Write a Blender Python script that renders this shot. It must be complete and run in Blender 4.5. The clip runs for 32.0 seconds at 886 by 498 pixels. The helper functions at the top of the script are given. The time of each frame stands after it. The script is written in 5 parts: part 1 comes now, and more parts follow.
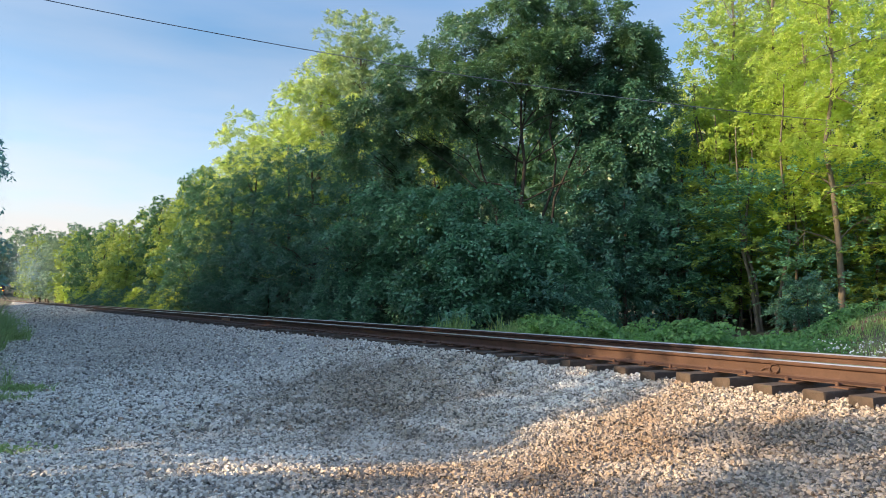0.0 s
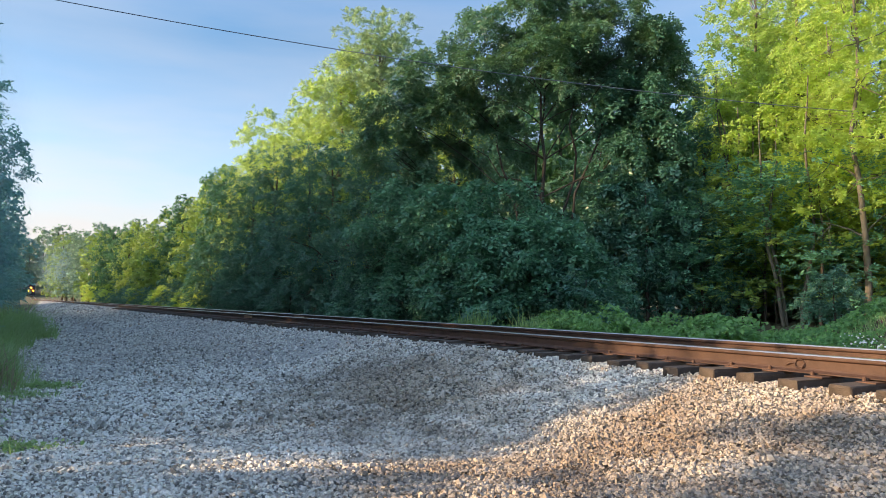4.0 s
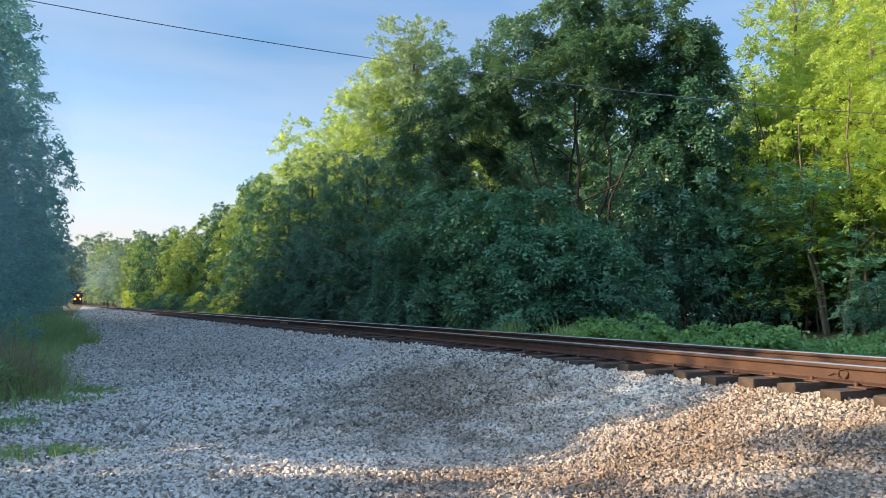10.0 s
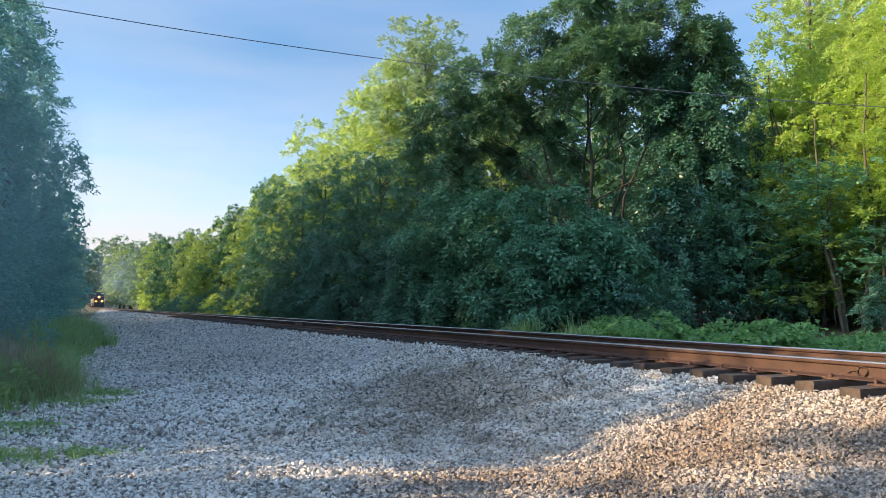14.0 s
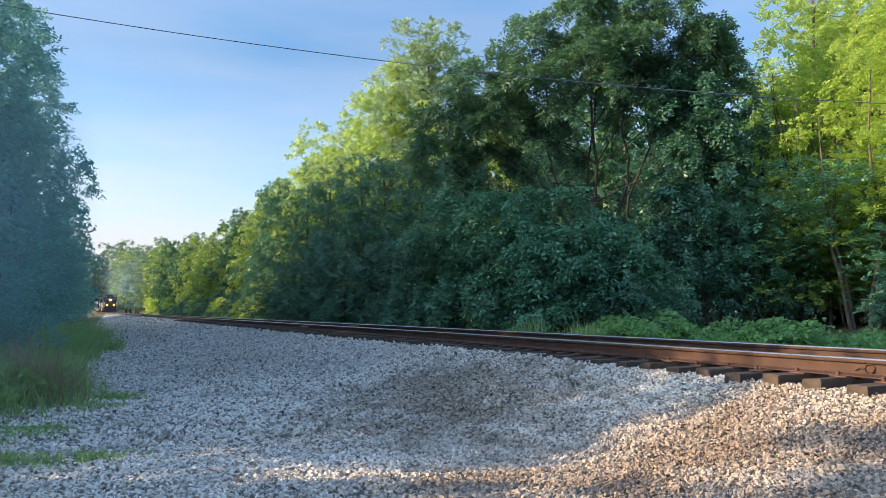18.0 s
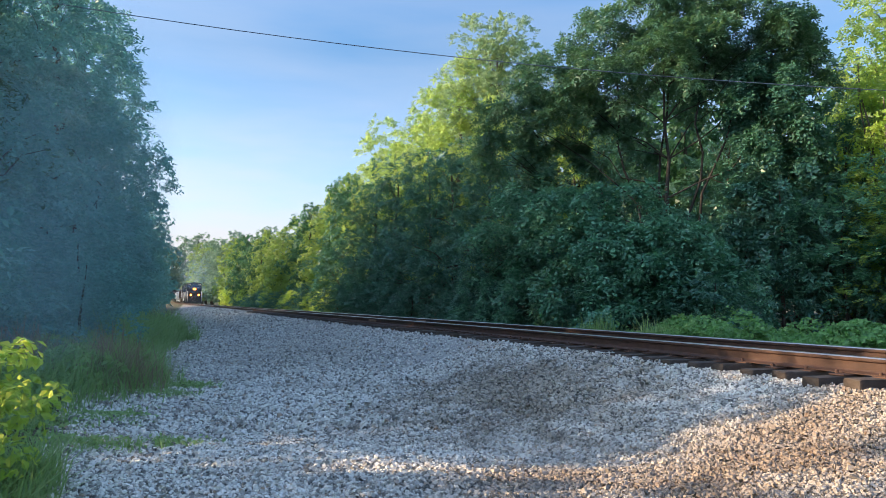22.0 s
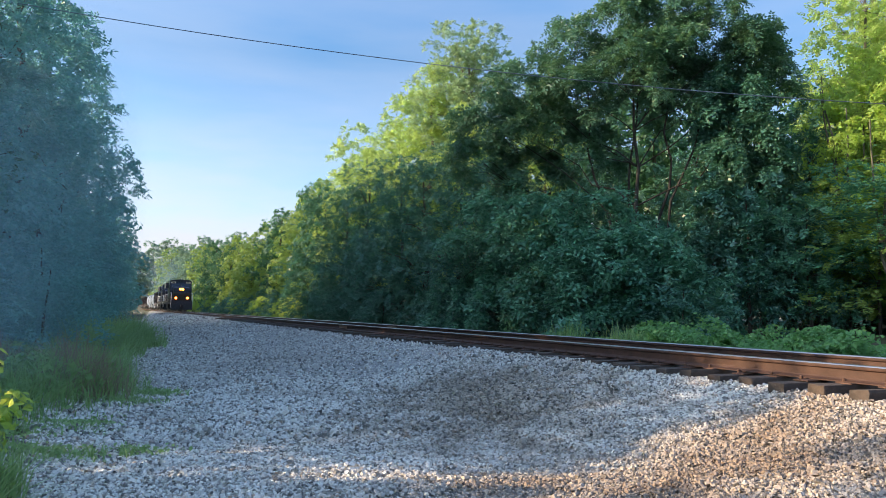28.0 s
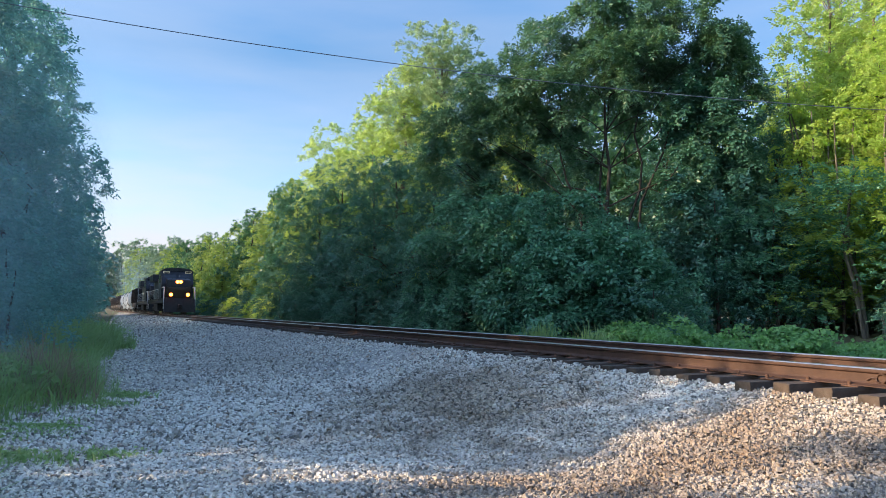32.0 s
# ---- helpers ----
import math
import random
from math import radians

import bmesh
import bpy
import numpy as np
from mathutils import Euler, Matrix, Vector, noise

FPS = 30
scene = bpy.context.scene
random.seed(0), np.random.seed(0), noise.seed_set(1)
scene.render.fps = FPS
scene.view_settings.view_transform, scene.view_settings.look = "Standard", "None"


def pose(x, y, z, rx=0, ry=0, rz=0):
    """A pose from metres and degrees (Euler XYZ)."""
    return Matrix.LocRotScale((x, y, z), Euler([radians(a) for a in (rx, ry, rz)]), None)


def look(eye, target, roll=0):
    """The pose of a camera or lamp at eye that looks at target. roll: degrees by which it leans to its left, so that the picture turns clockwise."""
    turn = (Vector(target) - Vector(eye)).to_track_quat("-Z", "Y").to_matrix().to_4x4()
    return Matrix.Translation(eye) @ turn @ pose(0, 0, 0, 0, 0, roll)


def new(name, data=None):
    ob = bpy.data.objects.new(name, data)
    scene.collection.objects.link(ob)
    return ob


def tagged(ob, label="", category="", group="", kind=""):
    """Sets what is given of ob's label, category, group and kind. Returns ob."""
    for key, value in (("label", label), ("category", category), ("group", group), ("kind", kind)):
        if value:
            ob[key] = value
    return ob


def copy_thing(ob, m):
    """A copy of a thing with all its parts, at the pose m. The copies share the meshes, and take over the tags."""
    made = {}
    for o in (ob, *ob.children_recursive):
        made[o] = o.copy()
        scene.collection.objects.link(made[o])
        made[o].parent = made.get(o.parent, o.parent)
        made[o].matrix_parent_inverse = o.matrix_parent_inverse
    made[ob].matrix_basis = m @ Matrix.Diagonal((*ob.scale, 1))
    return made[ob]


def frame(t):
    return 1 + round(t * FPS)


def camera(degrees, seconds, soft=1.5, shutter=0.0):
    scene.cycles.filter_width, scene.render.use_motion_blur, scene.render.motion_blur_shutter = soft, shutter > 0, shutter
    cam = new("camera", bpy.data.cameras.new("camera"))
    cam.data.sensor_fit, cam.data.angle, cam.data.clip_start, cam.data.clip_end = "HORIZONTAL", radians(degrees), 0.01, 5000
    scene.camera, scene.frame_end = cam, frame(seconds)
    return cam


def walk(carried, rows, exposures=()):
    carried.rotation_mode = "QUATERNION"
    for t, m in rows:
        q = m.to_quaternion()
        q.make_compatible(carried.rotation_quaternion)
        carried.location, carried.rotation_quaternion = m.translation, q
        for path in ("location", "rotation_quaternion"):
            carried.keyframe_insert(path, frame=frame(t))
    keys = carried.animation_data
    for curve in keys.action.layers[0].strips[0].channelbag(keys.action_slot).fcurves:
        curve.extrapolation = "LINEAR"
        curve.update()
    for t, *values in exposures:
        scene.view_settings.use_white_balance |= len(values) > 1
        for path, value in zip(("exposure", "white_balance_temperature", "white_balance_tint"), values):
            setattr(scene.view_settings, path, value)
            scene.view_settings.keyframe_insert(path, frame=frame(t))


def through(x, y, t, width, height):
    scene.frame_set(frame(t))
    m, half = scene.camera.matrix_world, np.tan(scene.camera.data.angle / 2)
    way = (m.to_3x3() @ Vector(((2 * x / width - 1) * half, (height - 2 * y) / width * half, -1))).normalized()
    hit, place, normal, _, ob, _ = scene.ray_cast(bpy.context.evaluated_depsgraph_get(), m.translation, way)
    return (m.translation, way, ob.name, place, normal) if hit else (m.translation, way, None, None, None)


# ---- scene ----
# Camera: hand-held, standing beside the line, turning slowly.
cam = camera(61.23, 32.0, soft=0.45)
EYE = [
    (0.0, 0.000, 0.000, 1.450, 94.227, -0.750, -28.902),
    (0.5, 0.011, 0.004, 1.445, 94.410, -0.971, -28.780),
    (1.0, 0.009, 0.005, 1.443, 94.504, -1.156, -28.368),
    (1.5, 0.011, 0.005, 1.444, 94.454, -1.244, -28.055),
    (2.0, 0.011, 0.007, 1.442, 94.238, -1.166, -27.789),
    (2.5, 0.010, 0.009, 1.442, 94.071, -1.027, -27.630),
    (3.0, 0.009, 0.005, 1.441, 94.016, -0.787, -27.523),
    (3.5, 0.012, 0.005, 1.445, 93.997, -0.591, -27.408),
    (5.5, 0.013, 0.010, 1.449, 93.660, 0.106, -26.907),
    (6.0, 0.012, 0.011, 1.449, 93.667, 0.101, -26.660),
    (6.5, 0.012, 0.011, 1.449, 93.749, 0.070, -26.456),
    (7.0, 0.008, 0.006, 1.448, 93.924, -0.008, -26.276),
    (7.5, 0.004, 0.004, 1.448, 94.055, -0.025, -26.134),
    (8.0, 0.003, 0.001, 1.451, 94.174, -0.097, -25.916),
    (8.5, 0.003, -0.002, 1.453, 94.242, -0.154, -25.640),
    (9.0, -0.000, -0.001, 1.453, 94.306, -0.291, -25.316),
    (9.5, -0.003, -0.005, 1.456, 94.362, -0.372, -25.015),
    (10.0, -0.006, -0.005, 1.458, 94.425, -0.570, -24.724),
    (10.5, -0.006, -0.005, 1.461, 94.490, -0.596, -24.473),
    (11.0, -0.008, -0.001, 1.458, 94.528, -0.592, -24.274),
    (11.5, -0.006, -0.001, 1.462, 94.516, -0.506, -24.154),
    (12.0, -0.005, 0.001, 1.461, 94.466, -0.358, -24.042),
    (12.5, -0.006, 0.003, 1.463, 94.410, -0.242, -23.983),
    (13.0, -0.007, 0.006, 1.460, 94.384, -0.154, -23.883),
    (13.5, -0.003, 0.005, 1.462, 94.376, -0.104, -23.774),
    (14.0, -0.003, 0.004, 1.464, 94.394, -0.061, -23.648),
    (14.5, -0.005, 0.000, 1.463, 94.429, -0.050, -23.560),
    (16.5, -0.005, -0.002, 1.463, 94.397, 0.405, -23.367),
    (17.0, -0.006, 0.001, 1.463, 94.393, 0.434, -23.303),
    (17.5, -0.007, 0.001, 1.462, 94.415, 0.453, -23.261),
    (18.0, -0.009, -0.004, 1.460, 94.509, 0.454, -23.241),
    (18.5, -0.013, -0.011, 1.463, 94.599, 0.449, -23.180),
    (19.0, -0.015, -0.018, 1.467, 94.674, 0.320, -22.882),
    (19.5, -0.023, -0.018, 1.465, 94.682, 0.169, -22.211),
    (20.0, -0.027, -0.016, 1.467, 94.571, -0.016, -21.148),
    (20.5, -0.029, -0.013, 1.463, 94.439, -0.257, -19.938),
    (21.0, -0.023, -0.015, 1.465, 94.299, -0.357, -18.918),
    (21.5, -0.017, -0.015, 1.468, 94.176, -0.381, -18.324),
    (22.0, -0.015, -0.012, 1.467, 94.155, -0.408, -18.166),
    (22.5, -0.015, -0.013, 1.470, 94.170, -0.371, -18.263),
    (23.0, -0.016, -0.013, 1.470, 94.230, -0.394, -18.457),
    (23.5, -0.014, -0.012, 1.469, 94.290, -0.407, -18.674),
    (24.0, -0.014, -0.013, 1.468, 94.307, -0.409, -18.894),
    (24.5, -0.013, -0.010, 1.467, 94.271, -0.353, -19.177),
    (25.0, -0.011, -0.005, 1.467, 94.239, -0.253, -19.495),
    (25.5, -0.007, -0.003, 1.465, 94.235, -0.233, -19.792),
    (27.5, -0.010, 0.001, 1.468, 94.515, -0.362, -20.291),
    (28.0, -0.009, -0.005, 1.469, 94.655, -0.457, -20.353),
    (28.5, -0.012, -0.010, 1.471, 94.765, -0.547, -20.434),
    (29.0, -0.018, -0.014, 1.472, 94.775, -0.673, -20.494),
    (29.5, -0.023, -0.018, 1.471, 94.729, -0.733, -20.508),
    (30.0, -0.027, -0.022, 1.469, 94.658, -0.733, -20.566),
    (30.5, -0.026, -0.026, 1.471, 94.625, -0.732, -20.789),
    (31.0, -0.020, -0.028, 1.473, 94.603, -0.597, -21.219),
    (31.5, -0.012, -0.031, 1.473, 94.636, -0.445, -21.746),
    (32.0, -0.009, -0.027, 1.473, 94.705, -0.301, -22.412),
]
walk(cam, [(t, pose(x, y, z, rx, ry, rz)) for t, x, y, z, rx, ry, rz in EYE], [(0.0, 2.02, 6550, 11), (8.0, 2.03, 6400, 11), (19.0, 2.02, 6080, 11), (32.0, 2.00, 5900, 11)])

# World and sun: a low evening sun beyond the trees on the road side.
SUN_AZ, SUN_EL = radians(-78.0), radians(20.0)
world = bpy.data.worlds.new("sky")
scene.world = world
world.use_nodes = True
wn = world.node_tree
sky = wn.nodes.new("ShaderNodeTexSky")
sky.sky_type = 'NISHITA'
sky.sun_disc = False
sky.sun_elevation, sky.sun_rotation = SUN_EL, SUN_AZ
sky.air_density, sky.dust_density, sky.ozone_density = 1.0, 2.6, 3.0
wn.nodes["Background"].inputs["Strength"].default_value = 0.102
# evening haze: whiter toward the horizon, with thin streaks of high cloud
way = wn.nodes.new("ShaderNodeTexCoord")
part_of = wn.nodes.new("ShaderNodeSeparateXYZ")
wn.links.new(way.outputs["Generated"], part_of.inputs[0])
height = wn.nodes.new("ShaderNodeValToRGB")
height.color_ramp.elements[0].position, height.color_ramp.elements[0].color = 0.04, (0.94, 0.94, 0.94, 1)
height.color_ramp.elements[1].position, height.color_ramp.elements[1].color = 0.32, (0.472, 0.598, 0.630, 1)
# unseen sky overhead is brightened to add fill light to the ground
overhead = height.color_ramp.elements.new(0.75)
overhead.color = (1.10, 1.10, 1.09, 1)
wn.links.new(part_of.outputs["Z"], height.inputs[0])
tint = wn.nodes.new("ShaderNodeMix")
tint.data_type, tint.blend_type = 'RGBA', 'MULTIPLY'
tint.inputs[0].default_value = 1.0
wn.links.new(sky.outputs[0], tint.inputs[6])
wn.links.new(height.outputs[0], tint.inputs[7])
streak = wn.nodes.new("ShaderNodeMapping")
streak.inputs["Scale"].default_value = (2.2, 2.2, 11.0)
wn.links.new(way.outputs["Generated"], streak.inputs[0])
cloud = wn.nodes.new("ShaderNodeTexNoise")
cloud.inputs["Scale"].default_value, cloud.inputs["Detail"].default_value = 1.6, 5.0
wn.links.new(streak.outputs[0], cloud.inputs["Vector"])
band = wn.nodes.new("ShaderNodeValToRGB")
band.color_ramp.elements[0].position, band.color_ramp.elements[0].color = 0.10, (0.95, 0.95, 0.95, 1)
band.color_ramp.elements[1].position, band.color_ramp.elements[1].color = 0.62, (0.08, 0.08, 0.08, 1)
band.color_ramp.elements.new(0.24).color = (0.26, 0.26, 0.26, 1)
wn.links.new(part_of.outputs["Z"], band.inputs[0])
thick = wn.nodes.new("ShaderNodeMapRange")
thick.inputs["From Min"].default_value, thick.inputs["From Max"].default_value = 0.20, 0.70
wn.links.new(cloud.outputs["Fac"], thick.inputs["Value"])
veil = wn.nodes.new("ShaderNodeMath")
veil.operation = 'MULTIPLY'
wn.links.new(band.outputs[0], veil.inputs[0])
wn.links.new(thick.outputs[0], veil.inputs[1])
white = wn.nodes.new("ShaderNodeMix")
white.data_type = 'RGBA'
white.inputs[7].default_value = (2.34, 2.20, 2.14, 1)
wn.links.new(veil.outputs[0], white.inputs[0])
wn.links.new(tint.outputs[2], white.inputs[6])
wn.links.new(white.outputs[2], wn.nodes["Background"].inputs["Color"])
sun = new("sun", bpy.data.lights.new("sun", 'SUN'))
sun.data.energy, sun.data.angle, sun.data.color = 2.1, radians(0.6), (1.0, 0.70, 0.40)
TO_SUN = Vector((math.sin(SUN_AZ) * math.cos(SUN_EL), math.cos(SUN_AZ) * math.cos(SUN_EL), math.sin(SUN_EL)))
sun.matrix_world = look(TO_SUN * 60, (0, 0, 0))

# ---- the line of the track ----
RAIL_TOP, TIE_TOP, GAUGE = 0.938, 0.737, 1.505


def track_x(y):
    """Where the near rail runs, at y along the line."""
    y = np.asarray(y, float)
    return 6.758 - 0.003 * 327.8 * (np.sqrt(1 + (y / 18.106) ** 2) - 1) + 0.002 * (np.sqrt((y - 80) ** 2 + 20 ** 2) + (y - 80))


def track_slope(y):
    return -0.003 * y / math.sqrt(1 + (y / 18.106) ** 2) + 0.002 * (1 + (y - 80) / math.hypot(y - 80, 20))


def grade(y):
    """How far the line has climbed, far off."""
    t = np.clip((np.asarray(y, float) - 285) / 95, 0, 1)
    return 2.0 * t * t * (3 - 2 * t)


def on_track(y, off=0.0):
    """Point beside the centre line: off > 0 lies on the far side. Returns x, y and the heading of the line in degrees."""
    s = track_slope(y)
    n = math.sqrt(1 + s * s)
    o = off + GAUGE / 2
    return float(track_x(y)) + o / n, y - o * s / n, -math.degrees(math.atan(s))


# ---- materials ----
def nodes_of(name):
    m = bpy.data.materials.new(name)
    m.use_nodes = True
    nt = m.node_tree
    return m, nt, nt.nodes["Principled BSDF"]


def add(nt, kind, **values):
    n = nt.nodes.new(kind)
    for k, v in values.items():
        n.inputs[k.replace("_", " ")].default_value = v
    return n


def ramp(nt, fac, stops):
    r = nt.nodes.new("ShaderNodeValToRGB")
    e = r.color_ramp.elements
    while len(e) < len(stops):
        e.new(0.5)
    for el, (p, c) in zip(e, stops):
        el.position, el.color = p, (*c, 1)
    nt.links.new(fac, r.inputs[0])
    return r.outputs[0]


def mix(nt, fac, a, b, mode='MIX'):
    m = nt.nodes.new("ShaderNodeMix")
    m.data_type, m.blend_type = 'RGBA', mode
    for val, sock in ((fac, m.inputs[0]), (a, m.inputs[6]), (b, m.inputs[7])):
        if hasattr(val, "is_linked"):
            nt.links.new(val, sock)
        else:
            sock.default_value = val if not isinstance(val, tuple) else (*val, 1)
    return m.outputs[2]


def coords(nt):
    return nt.nodes.new("ShaderNodeTexCoord").outputs["Object"]


def noise_of(nt, scale, detail=4, vec=None):
    n = add(nt, "ShaderNodeTexNoise", Scale=scale, Detail=detail)
    nt.links.new(vec or coords(nt), n.inputs["Vector"])
    return n.outputs["Fac"]


def bump(nt, bsdf, height, strength, distance):
    b = add(nt, "ShaderNodeBump", Strength=strength, Distance=distance)
    nt.links.new(height, b.inputs["Height"])
    nt.links.new(b.outputs[0], bsdf.inputs["Normal"])


def leaf_material(name, dark, mid, light, glow, through=0.35, rough=0.48, wax=0.5, haze_sheen=0.0):
    """Leaves: three greens mixed leaf by leaf and in larger drifts, with light shining through."""
    m, nt, bsdf = nodes_of(name)
    geo = nt.nodes.new("ShaderNodeNewGeometry")
    col = ramp(nt, geo.outputs["Random Per Island"], ((0.0, dark), (0.55, mid), (1.0, light)))
    drift = noise_of(nt, 0.55, 3)
    col = mix(nt, ramp(nt, drift, ((0.35, (0, 0, 0)), (0.7, (1, 1, 1)))), col, mix(nt, 0.5, col, light))
    nt.links.new(col, bsdf.inputs["Base Color"])
    bsdf.inputs["Roughness"].default_value = rough
    bsdf.inputs["Specular IOR Level"].default_value = wax
    # sheen lifts roadside leaves and grass to imitate pale haze
    bsdf.inputs["Sheen Weight"].default_value, bsdf.inputs["Sheen Roughness"].default_value = haze_sheen, 0.5
    tr = nt.nodes.new("ShaderNodeBsdfTranslucent")
    nt.links.new(mix(nt, 0.6, col, glow), tr.inputs["Color"])
    sh = nt.nodes.new("ShaderNodeMixShader")
    sh.inputs[0].default_value = through
    nt.links.new(bsdf.outputs[0], sh.inputs[1])
    nt.links.new(tr.outputs[0], sh.inputs[2])
    nt.links.new(sh.outputs[0], nt.nodes["Material Output"].inputs["Surface"])
    return m


def plain(name, colour, rough=0.6, metal=0.0, vary=0.15, scale=6.0, relief=0.0, spec=0.5):
    """A surface of one colour with drifts of lighter and darker, and fine relief."""
    m, nt, bsdf = nodes_of(name)
    vec = coords(nt)
    a = noise_of(nt, scale, 5, vec)
    b = noise_of(nt, scale * 9, 3, vec)
    lo = tuple(c * (1 - vary) for c in colour)
    hi = tuple(min(1, c * (1 + vary)) for c in colour)
    col = ramp(nt, a, ((0.3, lo), (0.7, hi)))
    col = mix(nt, 0.25, col, ramp(nt, b, ((0.3, lo), (0.7, hi))))
    nt.links.new(col, bsdf.inputs["Base Color"])
    bsdf.inputs["Roughness"].default_value = rough
    bsdf.inputs["Metallic"].default_value = metal
    bsdf.inputs["Specular IOR Level"].default_value = spec
    if relief:
        bump(nt, bsdf, b, 0.6, relief)
    return m


def glowing(name, colour, strength):
    m, nt, bsdf = nodes_of(name)
    bsdf.inputs["Base Color"].default_value = (*colour, 1)
    bsdf.inputs["Emission Color"].default_value = (*colour, 1)
    bsdf.inputs["Emission Strength"].default_value = strength
    return m


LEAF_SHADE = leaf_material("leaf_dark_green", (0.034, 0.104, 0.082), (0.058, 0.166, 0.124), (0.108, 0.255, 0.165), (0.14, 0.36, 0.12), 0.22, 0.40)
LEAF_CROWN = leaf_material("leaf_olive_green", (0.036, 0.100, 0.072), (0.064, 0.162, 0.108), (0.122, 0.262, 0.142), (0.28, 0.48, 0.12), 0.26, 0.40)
LEAF_VINE = leaf_material("leaf_vine", (0.056, 0.175, 0.112), (0.092, 0.258, 0.158), (0.162, 0.362, 0.215), (0.22, 0.48, 0.18), 0.28, 0.38)
LEAF_CREEPER = leaf_material("leaf_creeper", (0.075, 0.190, 0.060), (0.120, 0.280, 0.080), (0.200, 0.390, 0.120), (0.32, 0.60, 0.14), 0.36, 0.42)
# poplar and yellow greens brightened, putting part of the sunlight into the colour
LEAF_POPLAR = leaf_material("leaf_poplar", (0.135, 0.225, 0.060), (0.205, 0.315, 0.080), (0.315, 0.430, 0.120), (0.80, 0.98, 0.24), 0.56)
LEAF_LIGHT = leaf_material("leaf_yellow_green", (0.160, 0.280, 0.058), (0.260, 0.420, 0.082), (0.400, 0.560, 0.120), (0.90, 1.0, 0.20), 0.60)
LEAF_PALE = leaf_material("leaf_pale_grey_green", (0.125, 0.210, 0.105), (0.190, 0.300, 0.150), (0.280, 0.400, 0.210), (0.60, 0.76, 0.32), 0.45)
# pale blue haze over the roadside trees is put into this leaf colour
LEAF_ROAD_HAZE = leaf_material("leaf_road_haze", (0.050, 0.175, 0.165), (0.115, 0.305, 0.270), (0.240, 0.500, 0.420), (0.30, 0.62, 0.42), 0.42, 0.36, 0.8, 0.25)
# far greens: shade put into the deep one, sun into the yellower
LEAF_DEEP = leaf_material("leaf_deep_green", (0.026, 0.080, 0.048), (0.046, 0.124, 0.070), (0.085, 0.185, 0.095), (0.15, 0.36, 0.10), 0.36)
LEAF_FAR = leaf_material("leaf_far_green", (0.070, 0.140, 0.040), (0.120, 0.215, 0.058), (0.215, 0.320, 0.085), (0.55, 0.72, 0.13), 0.48)
# distance haze is mixed into the greens of the farthest trees
LEAF_DISTANT_HAZE = leaf_material("leaf_distant_haze", (0.075, 0.140, 0.105), (0.120, 0.205, 0.150), (0.180, 0.280, 0.195), (0.36, 0.54, 0.28), 0.38)
GRASS = leaf_material("grass_blade", (0.180, 0.310, 0.105), (0.275, 0.425, 0.155), (0.390, 0.520, 0.225), (0.46, 0.64, 0.18), 0.45, 0.48, 0.5, 0.2)
GRASS_DRY = leaf_material("grass_seed_head", (0.24, 0.17, 0.12), (0.34, 0.25, 0.18), (0.44, 0.34, 0.24), (0.5, 0.4, 0.25), 0.35)
BARK = plain("bark", (0.085, 0.068, 0.052), 0.9, 0, 0.4, 7, 0.02)
BARK_DARK = plain("dark_bark", (0.046, 0.040, 0.033), 0.92, 0, 0.4, 7, 0.02)
BARK_PALE = plain("pale_bark", (0.13, 0.115, 0.09), 0.85, 0, 0.3, 5, 0.01)


def shoulder_dirt_and_dimming(nt, col, vec):
    """Iron-stained, dusty stone along the near shoulder, darkened further to tame the sunlight there."""
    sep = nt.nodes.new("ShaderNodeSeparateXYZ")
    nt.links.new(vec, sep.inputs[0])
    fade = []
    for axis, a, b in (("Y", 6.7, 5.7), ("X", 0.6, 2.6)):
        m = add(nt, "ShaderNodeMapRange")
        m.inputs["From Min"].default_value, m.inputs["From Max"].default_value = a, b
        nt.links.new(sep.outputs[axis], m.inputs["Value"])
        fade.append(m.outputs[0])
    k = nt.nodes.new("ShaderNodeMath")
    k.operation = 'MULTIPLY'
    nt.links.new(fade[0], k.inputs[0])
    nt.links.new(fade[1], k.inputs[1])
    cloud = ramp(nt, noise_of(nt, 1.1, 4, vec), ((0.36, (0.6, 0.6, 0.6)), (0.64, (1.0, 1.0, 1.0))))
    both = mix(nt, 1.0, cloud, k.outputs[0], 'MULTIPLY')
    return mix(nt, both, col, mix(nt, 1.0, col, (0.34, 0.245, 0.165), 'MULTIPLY'))


